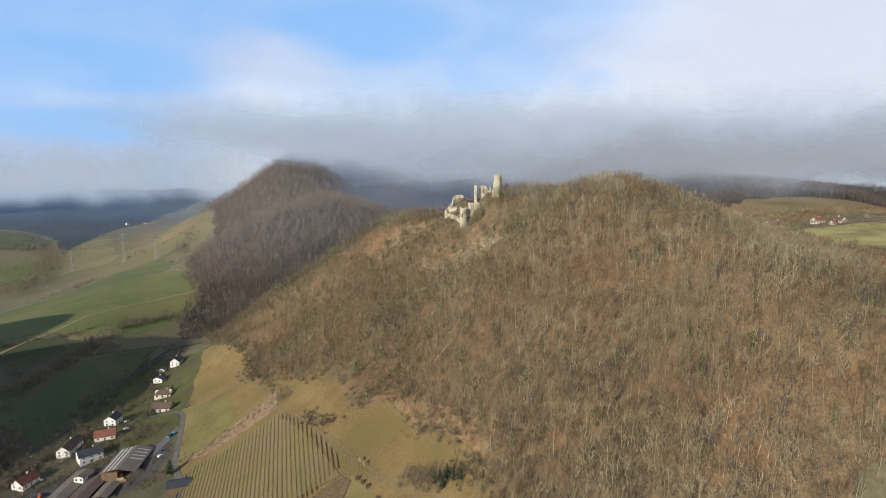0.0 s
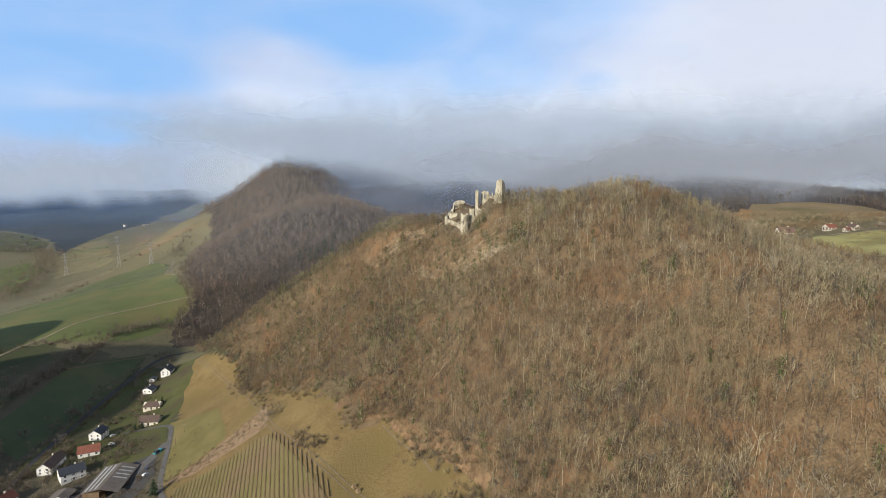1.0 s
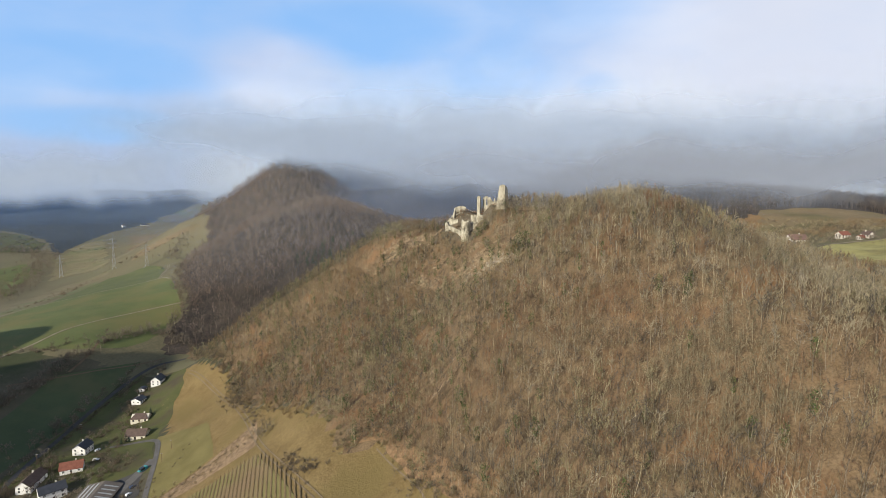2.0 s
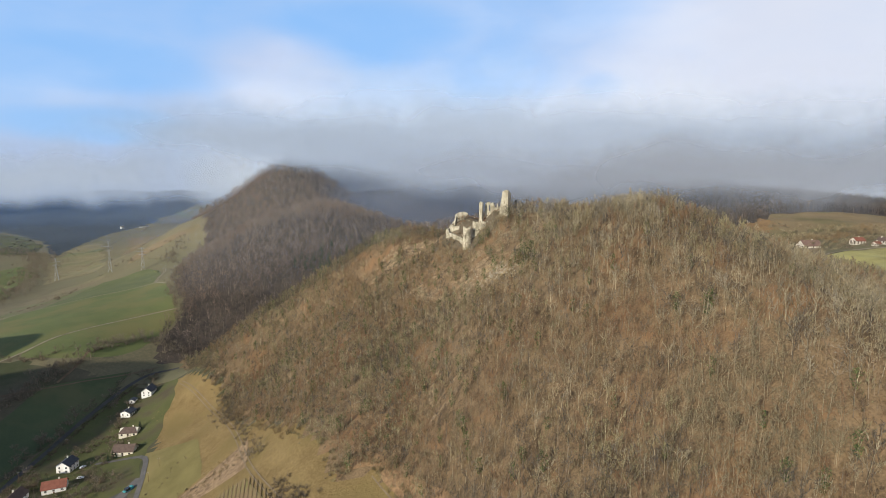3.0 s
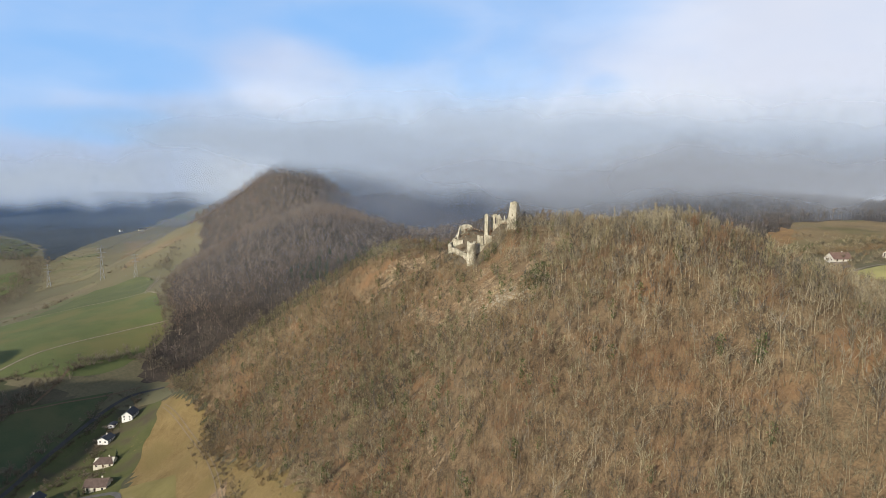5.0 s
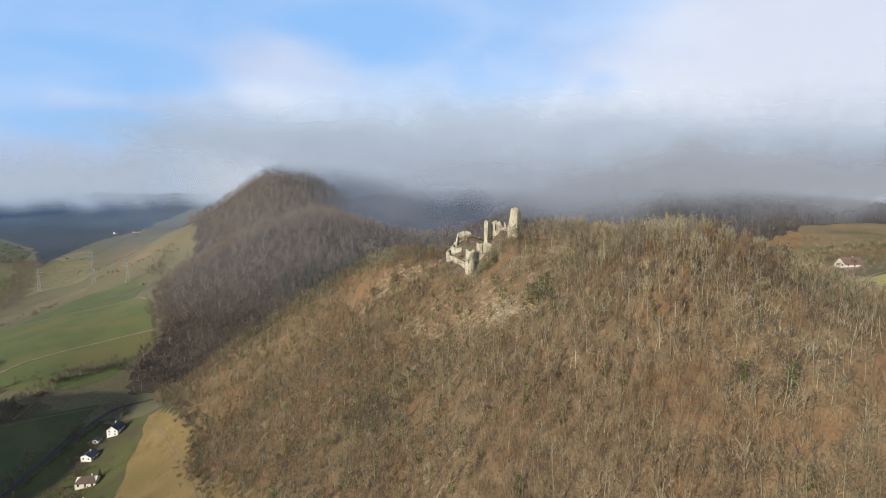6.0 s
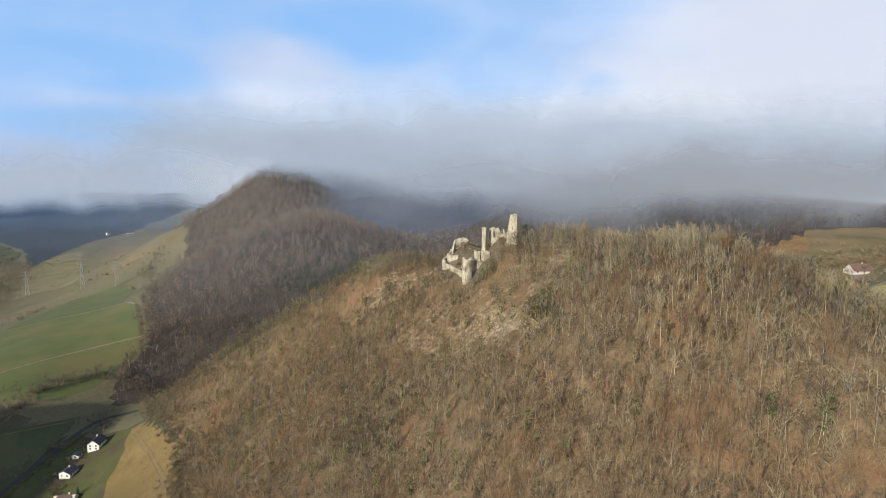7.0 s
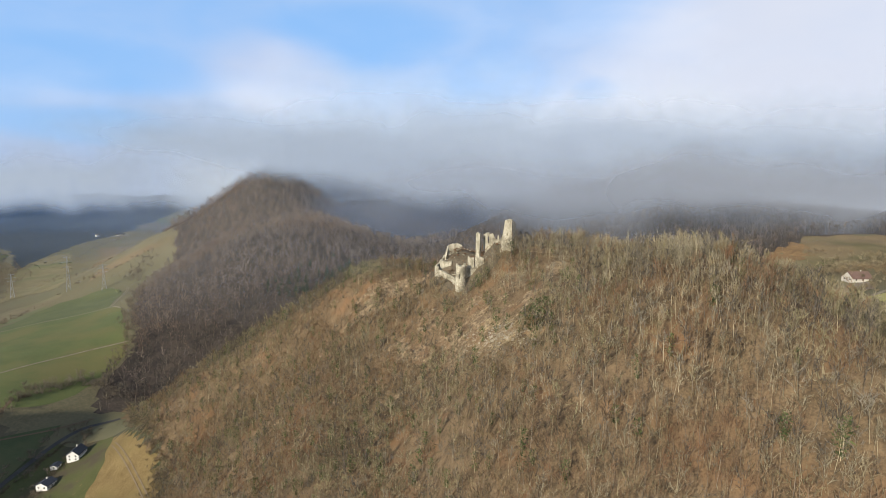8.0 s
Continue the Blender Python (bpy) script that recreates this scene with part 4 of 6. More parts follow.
def build_castle():
    ruin_tower(18, 498, 142, 163.2, 3.3, 1.1, "round pale stone tower with a broken crown beside the curtain wall")
    ruin_wall((2, 513), (15.5, 499), 140, [(0, 20.0), (0.05, 19.6), (0.09, 17.6), (0.35, 17.0), (0.38, 16.2), (0.7, 15.6), (0.72, 14.8), (1, 14.4)], 1.4, "pale stone curtain wall running down to the round tower", [(0.45, 9.0, 0.5, 0.8), (0.7, 7.5, 0.5, 0.8)], 2)
    ruin_wall((2, 513), (8, 528), 146, [(0, 14.0), (0.3, 15.0), (0.4, 14.4), (0.6, 17), (0.65, 16), (1, 19.5)], 1.3, "curtain wall on the valley side of the ruin", (), 3)
    ruin_wall((20.5, 500.5), (29, 502), 148, [(0, 13.8), (0.5, 12.4), (0.8, 13.6), (1, 14.6)], 1.4, "shaded curtain wall behind the round tower", (), 5)
    ruin_wall((22.6, 503.6), (26.6, 502.6), 152, [(0, 15.6), (0.3, 15.9), (0.35, 15.0), (1, 15.6)], 1.5, "lit stub of the inner gate wall", (), 6, 0.2)
    ruin_wall((27.3, 502.4), (33.0, 501.2), 152, [(0, 16), (0.2, 16.2), (0.25, 14.9), (0.45, 14.9), (0.5, 16.2), (1, 15.4)], 1.5, "lit inner gate wall with a notched top", (), 7, 0.2)
    ruin_wall((4.5, 516), (12, 514.5), 152, [(0, 12.2), (0.2, 11.2), (0.45, 11.8), (0.5, 10.6), (1, 11.3)], 1.2, "low lit wall in the courtyard", (), 8, 0.3)
    ruin_wall((9, 524), (21, 526), 156, [(0, 15), (0.1, 17.2), (0.6, 18.5), (0.85, 17), (1, 12)], 1.4, "high wall of a ruined house with a rounded top", (), 9, 0.25)
    ruin_wall((8.6, 520), (10.2, 524.5), 156, [(0, 9), (0.5, 13.5), (1, 16)], 1.2, "pointed gable stub of the ruined house", (), 10, 0.3)
    ruin_wall((20, 520), (27, 516), 156, [(0, 9), (0.4, 10.5), (1, 9.5)], 1.2, "broken cross wall in the courtyard", (), 11, 0.5)
    ruin_wall((28.0, 508.0), (30.4, 506.4), 160, [(0, 22.5), (0.3, 24), (1, 22.8)], 1.6, "tall thin spike of pale masonry", [(0.5, 14.5, 0.4, 0.9)], 12, 0.2, "wall_spike")
    ruin_wall((34.4, 511), (46.5, 510), 166, [(0, 17.2), (0.22, 17.3), (0.225, 16.2), (0.4, 17.0), (0.55, 13.5), (0.66, 12.6), (0.68, 16.5), (0.74, 15), (0.78, 12.5), (0.9, 14.5), (1, 10)], 1.5,
              "palace wall with a tall window gap and broken merlons", [(0.17, 10.0, 1.1, 4.6), (0.5, 9.2, 0.8, 1.6)], 13, 0.3)
    ruin_wall((34.6, 512.5), (36, 524), 162, [(0, 20.5), (0.4, 18), (1, 12)], 1.4, "broken return wall of the palace", (), 14, 0.4)
    # the keep: two high walls that meet at a corner
    ruin_wall((43.2, 498.5), (50.0, 496.0), 164, [(0, 9), (0.08, 14), (0.2, 20), (0.38, 28.5), (0.7, 29.6), (1, 29.3)], 2.2, "highest fragment of the keep with a sloping broken edge", [(0.62, 19, 0.6, 1.2)], 15, 0.35, "keep_wall")
    ruin_wall((50.0, 496.0), (53.8, 503.0), 164, [(0, 29.3), (0.4, 28.0), (0.8, 26), (1, 15)], 2.0, "shaded side wall of the keep", [(0.5, 18, 0.6, 1.2)], 16, 0.35, "keep_wall")
    # fallen stones at the feet of the walls
    rng = random.Random(44)
    bm = bmesh.new()
    for _ in range(150):
        x, y = rng.uniform(0, 48), rng.uniform(494, 528)
        if not bool(inside([(2, 513), (15, 500), (24, 497), (44, 496), (50, 506), (34, 520), (10, 528)], x, y)):
            continue
        r = rng.uniform(0.25, 0.8)
        made = bmesh.ops.create_icosphere(bm, subdivisions=1, radius=r, matrix=Matrix.Translation((x, y, ground_z(x, y) + r * 0.2)) @ Matrix.Diagonal((rng.uniform(0.7, 1.5), rng.uniform(0.7, 1.4), 0.7, 1)))
        for v in made["verts"]:
            v.co += Vector((rng.uniform(-0.15, 0.15), rng.uniform(-0.15, 0.15), rng.uniform(-0.15, 0.15))) * r
    tagged(part("rubble", bm, STONE), "fallen pale stones on the ground of the ruin", "rubble", kind="stuff")


build_castle()


# ---- houses ----
def box(bm, x0, x1, y0, y1, z0, z1, mat=0):
    v = [bm.verts.new(p) for p in ((x0, y0, z0), (x1, y0, z0), (x1, y1, z0), (x0, y1, z0), (x0, y0, z1), (x1, y0, z1), (x1, y1, z1), (x0, y1, z1))]
    for f in ((0, 3, 2, 1), (4, 5, 6, 7), (0, 1, 5, 4), (1, 2, 6, 5), (2, 3, 7, 6), (3, 0, 4, 7)):
        bm.faces.new([v[i] for i in f]).material_index = mat
    return v


def house(x, y, turn, width, length, eaves, ridge, wall, roof, label, storeys=2, hip=0.0, chimney=True, z=None, columns=3, gable_columns=2):
    """A gabled house; the ridge runs along local x, gables face local -x and +x."""
    ob = new("house")
    base = (ground_z(x, y) if z is None else z)
    ob.matrix_world = Matrix.Translation((x, y, base)) @ Matrix.Rotation(radians(turn), 4, "Z")
    l, w = length / 2, width / 2
    bm = bmesh.new()
    pts = [(-w, -3.0), (w, -3.0), (w, eaves), (0, ridge), (-w, eaves)]
    front = [bm.verts.new((-l, a, b)) for a, b in pts]
    back = [bm.verts.new((l, a, b)) for a, b in pts]
    bm.faces.new(front[::-1])
    bm.faces.new(back)
    for i in range(5):
        j = (i + 1) % 5
        bm.faces.new((front[i], front[j], back[j], back[i]))
    bmesh.ops.recalc_face_normals(bm, faces=bm.faces[:])
    part("wall", bm, wall, ob)
    # roof: two thick slopes with overhang
    over, t = 0.6, 0.28
    rise = (ridge - eaves) / w
    for s in (-1, 1):
        bm = bmesh.new()
        lo, hi = (s * (w + over), eaves - rise * over + 0.05), (0, ridge + 0.05)
        cut = hip * l
        vs = []
        for dz in (0, t):
            vs.append([bm.verts.new((-l - over, lo[0], lo[1] + dz)), bm.verts.new((l + over, lo[0], lo[1] + dz)),
                       bm.verts.new((l + over - cut, hi[0], hi[1] + dz)), bm.verts.new((-l - over + cut, hi[0], hi[1] + dz))])
        bm.faces.new(vs[0][::-1])
        bm.faces.new(vs[1])
        for i in range(4):
            j = (i + 1) % 4
            bm.faces.new((vs[0][i], vs[0][j], vs[1][j], vs[1][i]))
        bmesh.ops.recalc_face_normals(bm, faces=bm.faces[:])
        part("roof", bm, roof, ob)
    if chimney:
        bm = bmesh.new()
        box(bm, l * 0.3, l * 0.3 + 0.8, 0.4, 1.1, ridge - 1.2, ridge + 1.1)
        box(bm, l * 0.3 - 0.1, l * 0.3 + 0.9, 0.3, 1.2, ridge + 1.1, ridge + 1.25)
        part("chimney", bm, CREAM, ob)
    step = eaves / storeys

    def window(px, py, pz, along_x):
        bm = bmesh.new()
        hw, hh, d = 0.62, 0.7, 0.06
        if along_x:
            box(bm, px - hw, px + hw, py - d, py + d, pz - hh, pz + hh)
            win = part("window", bm, GLASS, ob)
            bm = bmesh.new()
            for a, b, c, e in ((-hw - 0.1, -hw, -hh, hh), (hw, hw + 0.1, -hh, hh), (-hw - 0.1, hw + 0.1, hh, hh + 0.1), (-hw - 0.15, hw + 0.15, -hh - 0.12, -hh), (-0.03, 0.03, -hh, hh)):
                box(bm, px + a, px + b, py - d - 0.03, py + d + 0.03, pz + c, pz + e)
        else:
            box(bm, px - d, px + d, py - hw, py + hw, pz - hh, pz + hh)
            win = part("window", bm, GLASS, ob)
            bm = bmesh.new()
            for a, b, c, e in ((-hw - 0.1, -hw, -hh, hh), (hw, hw + 0.1, -hh, hh), (-hw - 0.1, hw + 0.1, hh, hh + 0.1), (-hw - 0.15, hw + 0.15, -hh - 0.12, -hh), (-0.03, 0.03, -hh, hh)):
                box(bm, px - d - 0.03, px + d + 0.03, py + a, py + b, pz + c, pz + e)
        part("window_frame", bm, WOOD if wall is not PLASTER else PLASTER, win)

    for k in range(storeys):
        pz = step * (k + 0.55)
        for s in (-1, 1):
            for i in range(columns):
                window((i + 0.5) / columns * length - l, s * w, pz, True)
            for i in range(gable_columns):
                window(s * l, (i + 0.5) / gable_columns * width - w, pz, False)
    bm = bmesh.new()
    box(bm, -0.5, 0.5, -w - 0.06, -w + 0.06, 0, 2.05)
    door = part("door", bm, WOOD, ob)
    bm = bmesh.new()
    box(bm, 0.32, 0.4, -w - 0.12, -w - 0.06, 1.0, 1.08)
    part("door_handle", bm, STEEL, door)
    return tagged(ob, label, "house")


def build_village():
    house(-278, 439, 93, 9.5, 11, 5.6, 8.6, PLASTER, ROOF_DARK, "white two-storey gabled house with a dark roof beside the lane")
    house(-282, 559, 95, 9, 12, 5.0, 8.4, PLASTER, ROOF_DARK, "white house with a slate roof at the village end")
    house(-292, 549, 95, 5, 6, 2.6, 3.4, PLASTER, ROOF_DARK, "low white garage beside the slate-roofed house", 1, 0.0, False, None, 1, 1)
    house(-283, 526, 85, 9, 9, 3.6, 5.6, PLASTER, ROOF_DARK, "small low white house with a dark roof", 1)
    house(-262, 492, 10, 10, 14, 3.2, 6.0, CREAM, ROOF_BROWN, "low bungalow with a brown hipped roof under a cypress", 1, 0.5)
    house(-247, 460, 8, 11, 15, 3.6, 7.0, CREAM, ROOF_BROWN, "cream house with a broad brown roof on the lane", 1)
    house(-268, 412, 25, 9, 14, 3.6, 7.2, PLASTER, ROOF_RED, "white house with a red tiled roof", 1)
    house(-262, 383, 45, 12, 15, 5.8, 8.6, PLASTER, ROOF_DARK, "large white house with balconies and a dark roof", 2)
    house(-284, 394, 98, 9.5, 20, 4.5, 8.0, PLASTER, ROOF_BROWN, "long old white house with a weathered brown roof", 2)
    house(-287, 353, 80, 9, 13, 3.8, 7.4, PLASTER, ROOF_RED, "white house with a bright red tiled roof", 1)


build_village()


# ---- workshops in the village ----
def shed(x, y, turn, width, length, eaves, ridge, roof, wall, label, strips=0, posts=0):
    """A low gabled shed, ridge along local x, with translucent strips in the roof and an open side on posts."""
    ob = new("workshop_shed")
    ob.matrix_world = Matrix.Translation((x, y, ground_z(x, y))) @ Matrix.Rotation(radians(turn), 4, "Z")
    l, w = length / 2, width / 2
    if not posts:
        bm = bmesh.new()
        box(bm, -l + 0.3, l - 0.3, -w + 0.3, w - 0.3, -3, eaves)
        part("wall", bm, wall, ob)
    else:
        bm = bmesh.new()
        box(bm, -l + 0.3, l - 0.3, 0.5, w - 0.3, -3, eaves)
        part("wall", bm, wall, ob)
        for i in range(posts):
            bm = bmesh.new()
            px = -l + 0.5 + (length - 1) * i / (posts - 1)
            box(bm, px - 0.15, px + 0.15, -w + 0.4, -w + 0.7, -2, eaves)
            part("post", bm, WOOD, ob)
    for s in (-1, 1):
        bm = bmesh.new()
        ys = (s * (w + 0.5), 0)
        zs = (eaves - 0.1, ridge)
        lo = [bm.verts.new((a, b, c + dz)) for dz in (0, 0.2) for a, b, c in ((-l - 0.4, ys[0], zs[0]), (l + 0.4, ys[0], zs[0]), (l + 0.4, ys[1], zs[1]), (-l - 0.4, ys[1], zs[1]))]
        for f in ((3, 2, 1, 0), (4, 5, 6, 7), (0, 1, 5, 4), (1, 2, 6, 5), (2, 3, 7, 6), (3, 0, 4, 7)):
            bm.faces.new([lo[i] for i in f])
        bmesh.ops.recalc_face_normals(bm, faces=bm.faces[:])
        panel = part("roof", bm, roof, ob)
        for i in range(strips + (s < 0) if strips else 0):
            bm = bmesh.new()
            if s > 0:   # long strips along the ridge
                t0 = 0.12 + 0.8 * i / strips
                quad = ((-l * 0.92, t0), (l * 0.92, t0), (l * 0.92, t0 + 0.11), (-l * 0.92, t0 + 0.11))
            else:       # short strips down the slope
                px = -l * 0.1 + l * 1.05 * i / (strips + 1)
                quad = ((px, 0.1), (px + 1.2, 0.1), (px + 1.2, 0.85), (px, 0.85))
            a = [bm.verts.new((px, ys[0] * (1 - t) + ys[1] * t, zs[0] * (1 - t) + zs[1] * t + dz)) for dz in (0.15, 0.26) for px, t in quad]
            for f in ((3, 2, 1, 0), (4, 5, 6, 7), (0, 1, 5, 4), (1, 2, 6, 5), (2, 3, 7, 6), (3, 0, 4, 7)):
                bm.faces.new([a[i2] for i2 in f])
            bmesh.ops.recalc_face_normals(bm, faces=bm.faces[:])
            part("skylight", bm, SKYLIGHT, panel)
    return tagged(ob, label, "shed")


def vehicle(x, y, turn, length, width, height, paint, label, kind="car", lift=0.3):
    ob = new(kind)
    ob.matrix_world = Matrix.Translation((x, y, ground_z(x, y) + lift)) @ Matrix.Rotation(radians(turn), 4, "Z")
    l, w = length / 2, width / 2
    bm = bmesh.new()
    side = [(-l, 0.35), (l, 0.35), (l, 0.75), (l * 0.5, 0.9), (l * 0.25, height), (-l * 0.7, height), (-l, 0.95)] if kind == "car" else \
           [(-l, 0.6), (l, 0.6), (l, height * 0.95), (l * 0.55, height), (l * 0.5, 1.3), (-l, 1.3)]
    a = [bm.verts.new((u, -w, z)) for u, z in side]
    b = [bm.verts.new((u, w, z)) for u, z in side]
    bm.faces.new(a)
    bm.faces.new(b[::-1])
    for i in range(len(side)):
        j = (i + 1) % len(side)
        bm.faces.new((a[i], b[i], b[j], a[j]))
    bmesh.ops.recalc_face_normals(bm, faces=bm.faces[:])
    bmesh.ops.bevel(bm, geom=bm.edges[:], offset=0.06, segments=1, affect="EDGES")
    part("body", bm, paint, ob)
    bm = bmesh.new()
    box(bm, -l * 0.62, l * 0.28, -w - 0.01, w + 0.01, 0.95, height - 0.15)
    part("side_windows", bm, GLASS, ob)
    for sx in (-0.62, 0.62):
        for sy in (-1, 1):
            bm = bmesh.new()
            bmesh.ops.create_cone(bm, cap_ends=True, segments=12, radius1=0.33, radius2=0.33, depth=0.22, matrix=pose(l * sx, w * sy * 0.93, 0.33, 90))
            wheel = part("wheel", bm, TYRE, ob)
            bm = bmesh.new()
            bmesh.ops.create_cone(bm, cap_ends=True, segments=10, radius1=0.18, radius2=0.18, depth=0.25, matrix=pose(l * sx, w * sy * 0.93, 0.33, 90))
            part("rim", bm, STEEL, wheel)
    return tagged(ob, label, kind)


def pole(x, y, height, label, crossbar=True):
    ob = new("utility_pole")
    ob.location = (x, y, ground_z(x, y))
    bm = bmesh.new()
    bmesh.ops.create_cone(bm, cap_ends=True, segments=8, radius1=0.16, radius2=0.1, depth=height + 0.6, matrix=pose(0, 0, height / 2 - 0.3))
    part("pole", bm, WOOD, ob)
    if crossbar:
        bm = bmesh.new()
        box(bm, -0.9, 0.9, -0.06, 0.06, height - 0.7, height - 0.55)
        part("crossbar", bm, STEEL, ob)
    return tagged(ob, label, "pole")


TYRE = surface("tyre_rubber", (0.015, 0.015, 0.016), (0.03, 0.03, 0.03), 5, 1, 0.8, 0)
PAINT_RED = surface("orange_red_paint", (0.42, 0.09, 0.04), (0.5, 0.12, 0.05), 2, 0.5, 0.4, 0, spec=0.5)
PAINT_TEAL = surface("turquoise_paint", (0.05, 0.28, 0.31), (0.08, 0.36, 0.38), 2, 0.5, 0.4, 0, spec=0.5)
PAINT_WHITE = surface("white_car_paint", (0.7, 0.7, 0.7), (0.78, 0.78, 0.78), 2, 0.5, 0.3, 0, spec=0.5)
PAINT_BLUE = surface("dark_blue_paint", (0.03, 0.05, 0.10), (0.05, 0.07, 0.13), 2, 0.5, 0.3, 0, spec=0.5)


def log_pile(x, y, turn, label, n=5, length=4.0):
    ob = new("log_pile")
    ob.matrix_world = Matrix.Translation((x, y, ground_z(x, y) + 0.7)) @ Matrix.Rotation(radians(turn), 4, "Z")
    for row in range(3):
        for i in range(n - row):
            bm = bmesh.new()
            bmesh.ops.create_cone(bm, cap_ends=True, segments=8, radius1=0.28, radius2=0.26, depth=length, matrix=pose(0, (i - (n - row - 1) / 2) * 0.56, 0.28 + row * 0.5, 0, 90))
            part("log", bm, TIMBER, ob)
    return tagged(ob, label, "logs")


def build_works():
    shed(-225, 369, 98, 22, 34, 5.0, 7.4, ROOF_SHED, WOOD, "long workshop with grey-brown roof and pale skylight strips", 3, 7)
    shed(-252, 348, 95, 12, 36, 3.8, 5.2, ROOF_SHED, WOOD, "low weathered shed beside the workshop")
    shed(-237, 342, 95, 12, 30, 4.0, 5.2, ROOF_BROWN, WOOD, "dark roofed store between the workshops", 0, 5)
    shed(-222, 338, 95, 9, 18, 3.6, 4.8, ROOF_SHED, WOOD, "small open shed at the yard's end", 0, 4)
    house(-248, 352, 95, 6, 6, 7.5, 8.6, PLASTER, ROOF_SHED, "small white tower-like annex between the sheds", 2, 0, False, None, 2, 2)
    shed(-165, 322, 20, 10, 14, 3.0, 4.6, ROOF_DARK, WOOD, "dark roofed barn beside the lane", 0)
    vehicle(-209, 399, 65, 6.5, 2.3, 2.7, PAINT_TEAL, "turquoise lorry parked beside the lane", "lorry")
    vehicle(-206, 381, 65, 4.4, 1.8, 1.5, PAINT_BLUE, "dark car parked in the yard")
    vehicle(-204, 373, 65, 4.4, 1.8, 1.5, PAINT_WHITE, "white car parked in the yard")
    vehicle(-281, 357, 30, 4.4, 1.8, 1.5, PAINT_WHITE, "white car beside the red-roofed house", lift=0.3)
    vehicle(-270, 339, 10, 6.5, 2.4, 2.6, PAINT_RED, "orange lorry beside the valley road", "lorry")
    vehicle(-271, 340.5, 10, 5.0, 2.2, 2.4, PAINT_RED, "orange digger wagon beside the valley road", "lorry")
    vehicle(-259, 425, 15, 4.4, 1.8, 1.5, PAINT_WHITE, "white car on a gravel forecourt", lift=0.3)
    vehicle(-268, 441, 70, 4.4, 1.8, 1.5, PAINT_WHITE, "white car beside the gabled house", lift=0.3)
    log_pile(-221, 352, 20, "sawn timber stacked in the yard")
    log_pile(-224, 356, 80, "sawn timber stacked in the yard")
    log_pile(-218, 349, 50, "sawn timber stacked in the yard")
    for px, py, h in ((-298, 418, 9), (-297, 372, 9), (-246, 376, 8), (-300, 470, 9), (-198, 404, 7), (-199, 420, 7), (-280, 345, 8)):
        pole(px, py, h, "brown wooden utility pole beside the road")


LOGWOOD = surface("split_firewood", (0.22, 0.155, 0.09), (0.38, 0.28, 0.17), 3.0, 0.3)


def bale(x, y, turn, label, mat):
    ob = new("log_stack")
    ob.matrix_world = Matrix.Translation((x, y, ground_z(x, y) + 0.3)) @ Matrix.Rotation(radians(turn), 4, "Z")
    for i in range(3):
        for j in range(3 - i):
            bm = bmesh.new()
            bmesh.ops.create_cone(bm, cap_ends=True, segments=9, radius1=0.5, radius2=0.5, depth=2.4, matrix=pose(0, (j - (2 - i) / 2) * 1.0, 0.45 + i * 0.85, 90 if i > 5 else 0, 90))
            part("log", bm, mat, ob)
    ob.scale = (0.75, 0.75, 0.75)
    return tagged(ob, label, "logs", "firewood stacks beside the track")


FARM_WALL = surface("old_lime_render", (0.50, 0.46, 0.40), (0.66, 0.62, 0.55), 1.0, 0.2, bump=0.1)
ROOF_RUST = surface("old_red_tiles", (0.13, 0.083, 0.066), (0.21, 0.135, 0.11), 2.0, 0.3, 0.85, 0.3)
RUST = surface("dead_bracken", (0.15, 0.098, 0.05), (0.235, 0.15, 0.078), 0.6, 0.05, bump=0.5)


def build_farm():
    house(430, 632, 15, 8, 12, 3.4, 6.6, FARM_WALL, ROOF_RED, "white farmhouse with a red tiled roof on the plateau")
    house(446, 618, 100, 7, 9, 2.8, 6.0, FARM_WALL, ROOF_BROWN, "white gabled farm cottage with a brown roof", 1)
    house(436, 614, 20, 5, 7, 2.2, 4.0, FARM_WALL, ROOF_RED, "low farm outbuilding with a reddish roof", 1)
    house(392, 650, 6, 13, 20, 2.6, 8.0, FARM_WALL, ROOF_RUST, "old farm building with a broad brownish red roof", 1)
    house(372, 620, 12, 11, 17, 2.4, 6.6, WOOD, ROOF_SHED, "long barn with a grey-brown roof beside the wood", 1)
    house(352, 630, 80, 7, 9, 2.6, 5.6, FARM_WALL, ROOF_RUST, "small cream outbuilding with a rusty red roof", 1)
    blob("field", 384, 742, 22, 16, 0.4, RUST, "rusty dead bracken at the pasture's corner", "field", 3)
    blob("field", 410, 752, 18, 22, 0.4, RUST, "rusty dead bracken at the pasture's edge", "field", 4)
    house(480, 625, 10, 5, 9, 2.2, 3.8, WOOD, ROOF_SHED, "distant low farm shed", 1)
    house(-1087, 1873, 60, 8, 9, 5.5, 8, PLASTER, ROOF_SHED, "lone white house far up the valley")
    house(-1030, 1900, 40, 10, 24, 3.5, 6, CREAM, ROOF_DARK, "long grey farm building far up the valley", 1)
    ribbon("road", [(360, 590), (395, 606), (420, 606), (470, 600), (560, 610)], 4, GRAVEL, "pale gravel farm drive", lift=0.4)


def strut(bm, a, b, r):
    d = Vector(b) - Vector(a)
    bmesh.ops.create_cone(bm, cap_ends=True, segments=4, radius1=r, radius2=r, depth=d.length, matrix=Matrix.Translation((Vector(a) + Vector(b)) / 2) @ d.to_track_quat("Z", "Y").to_matrix().to_4x4())


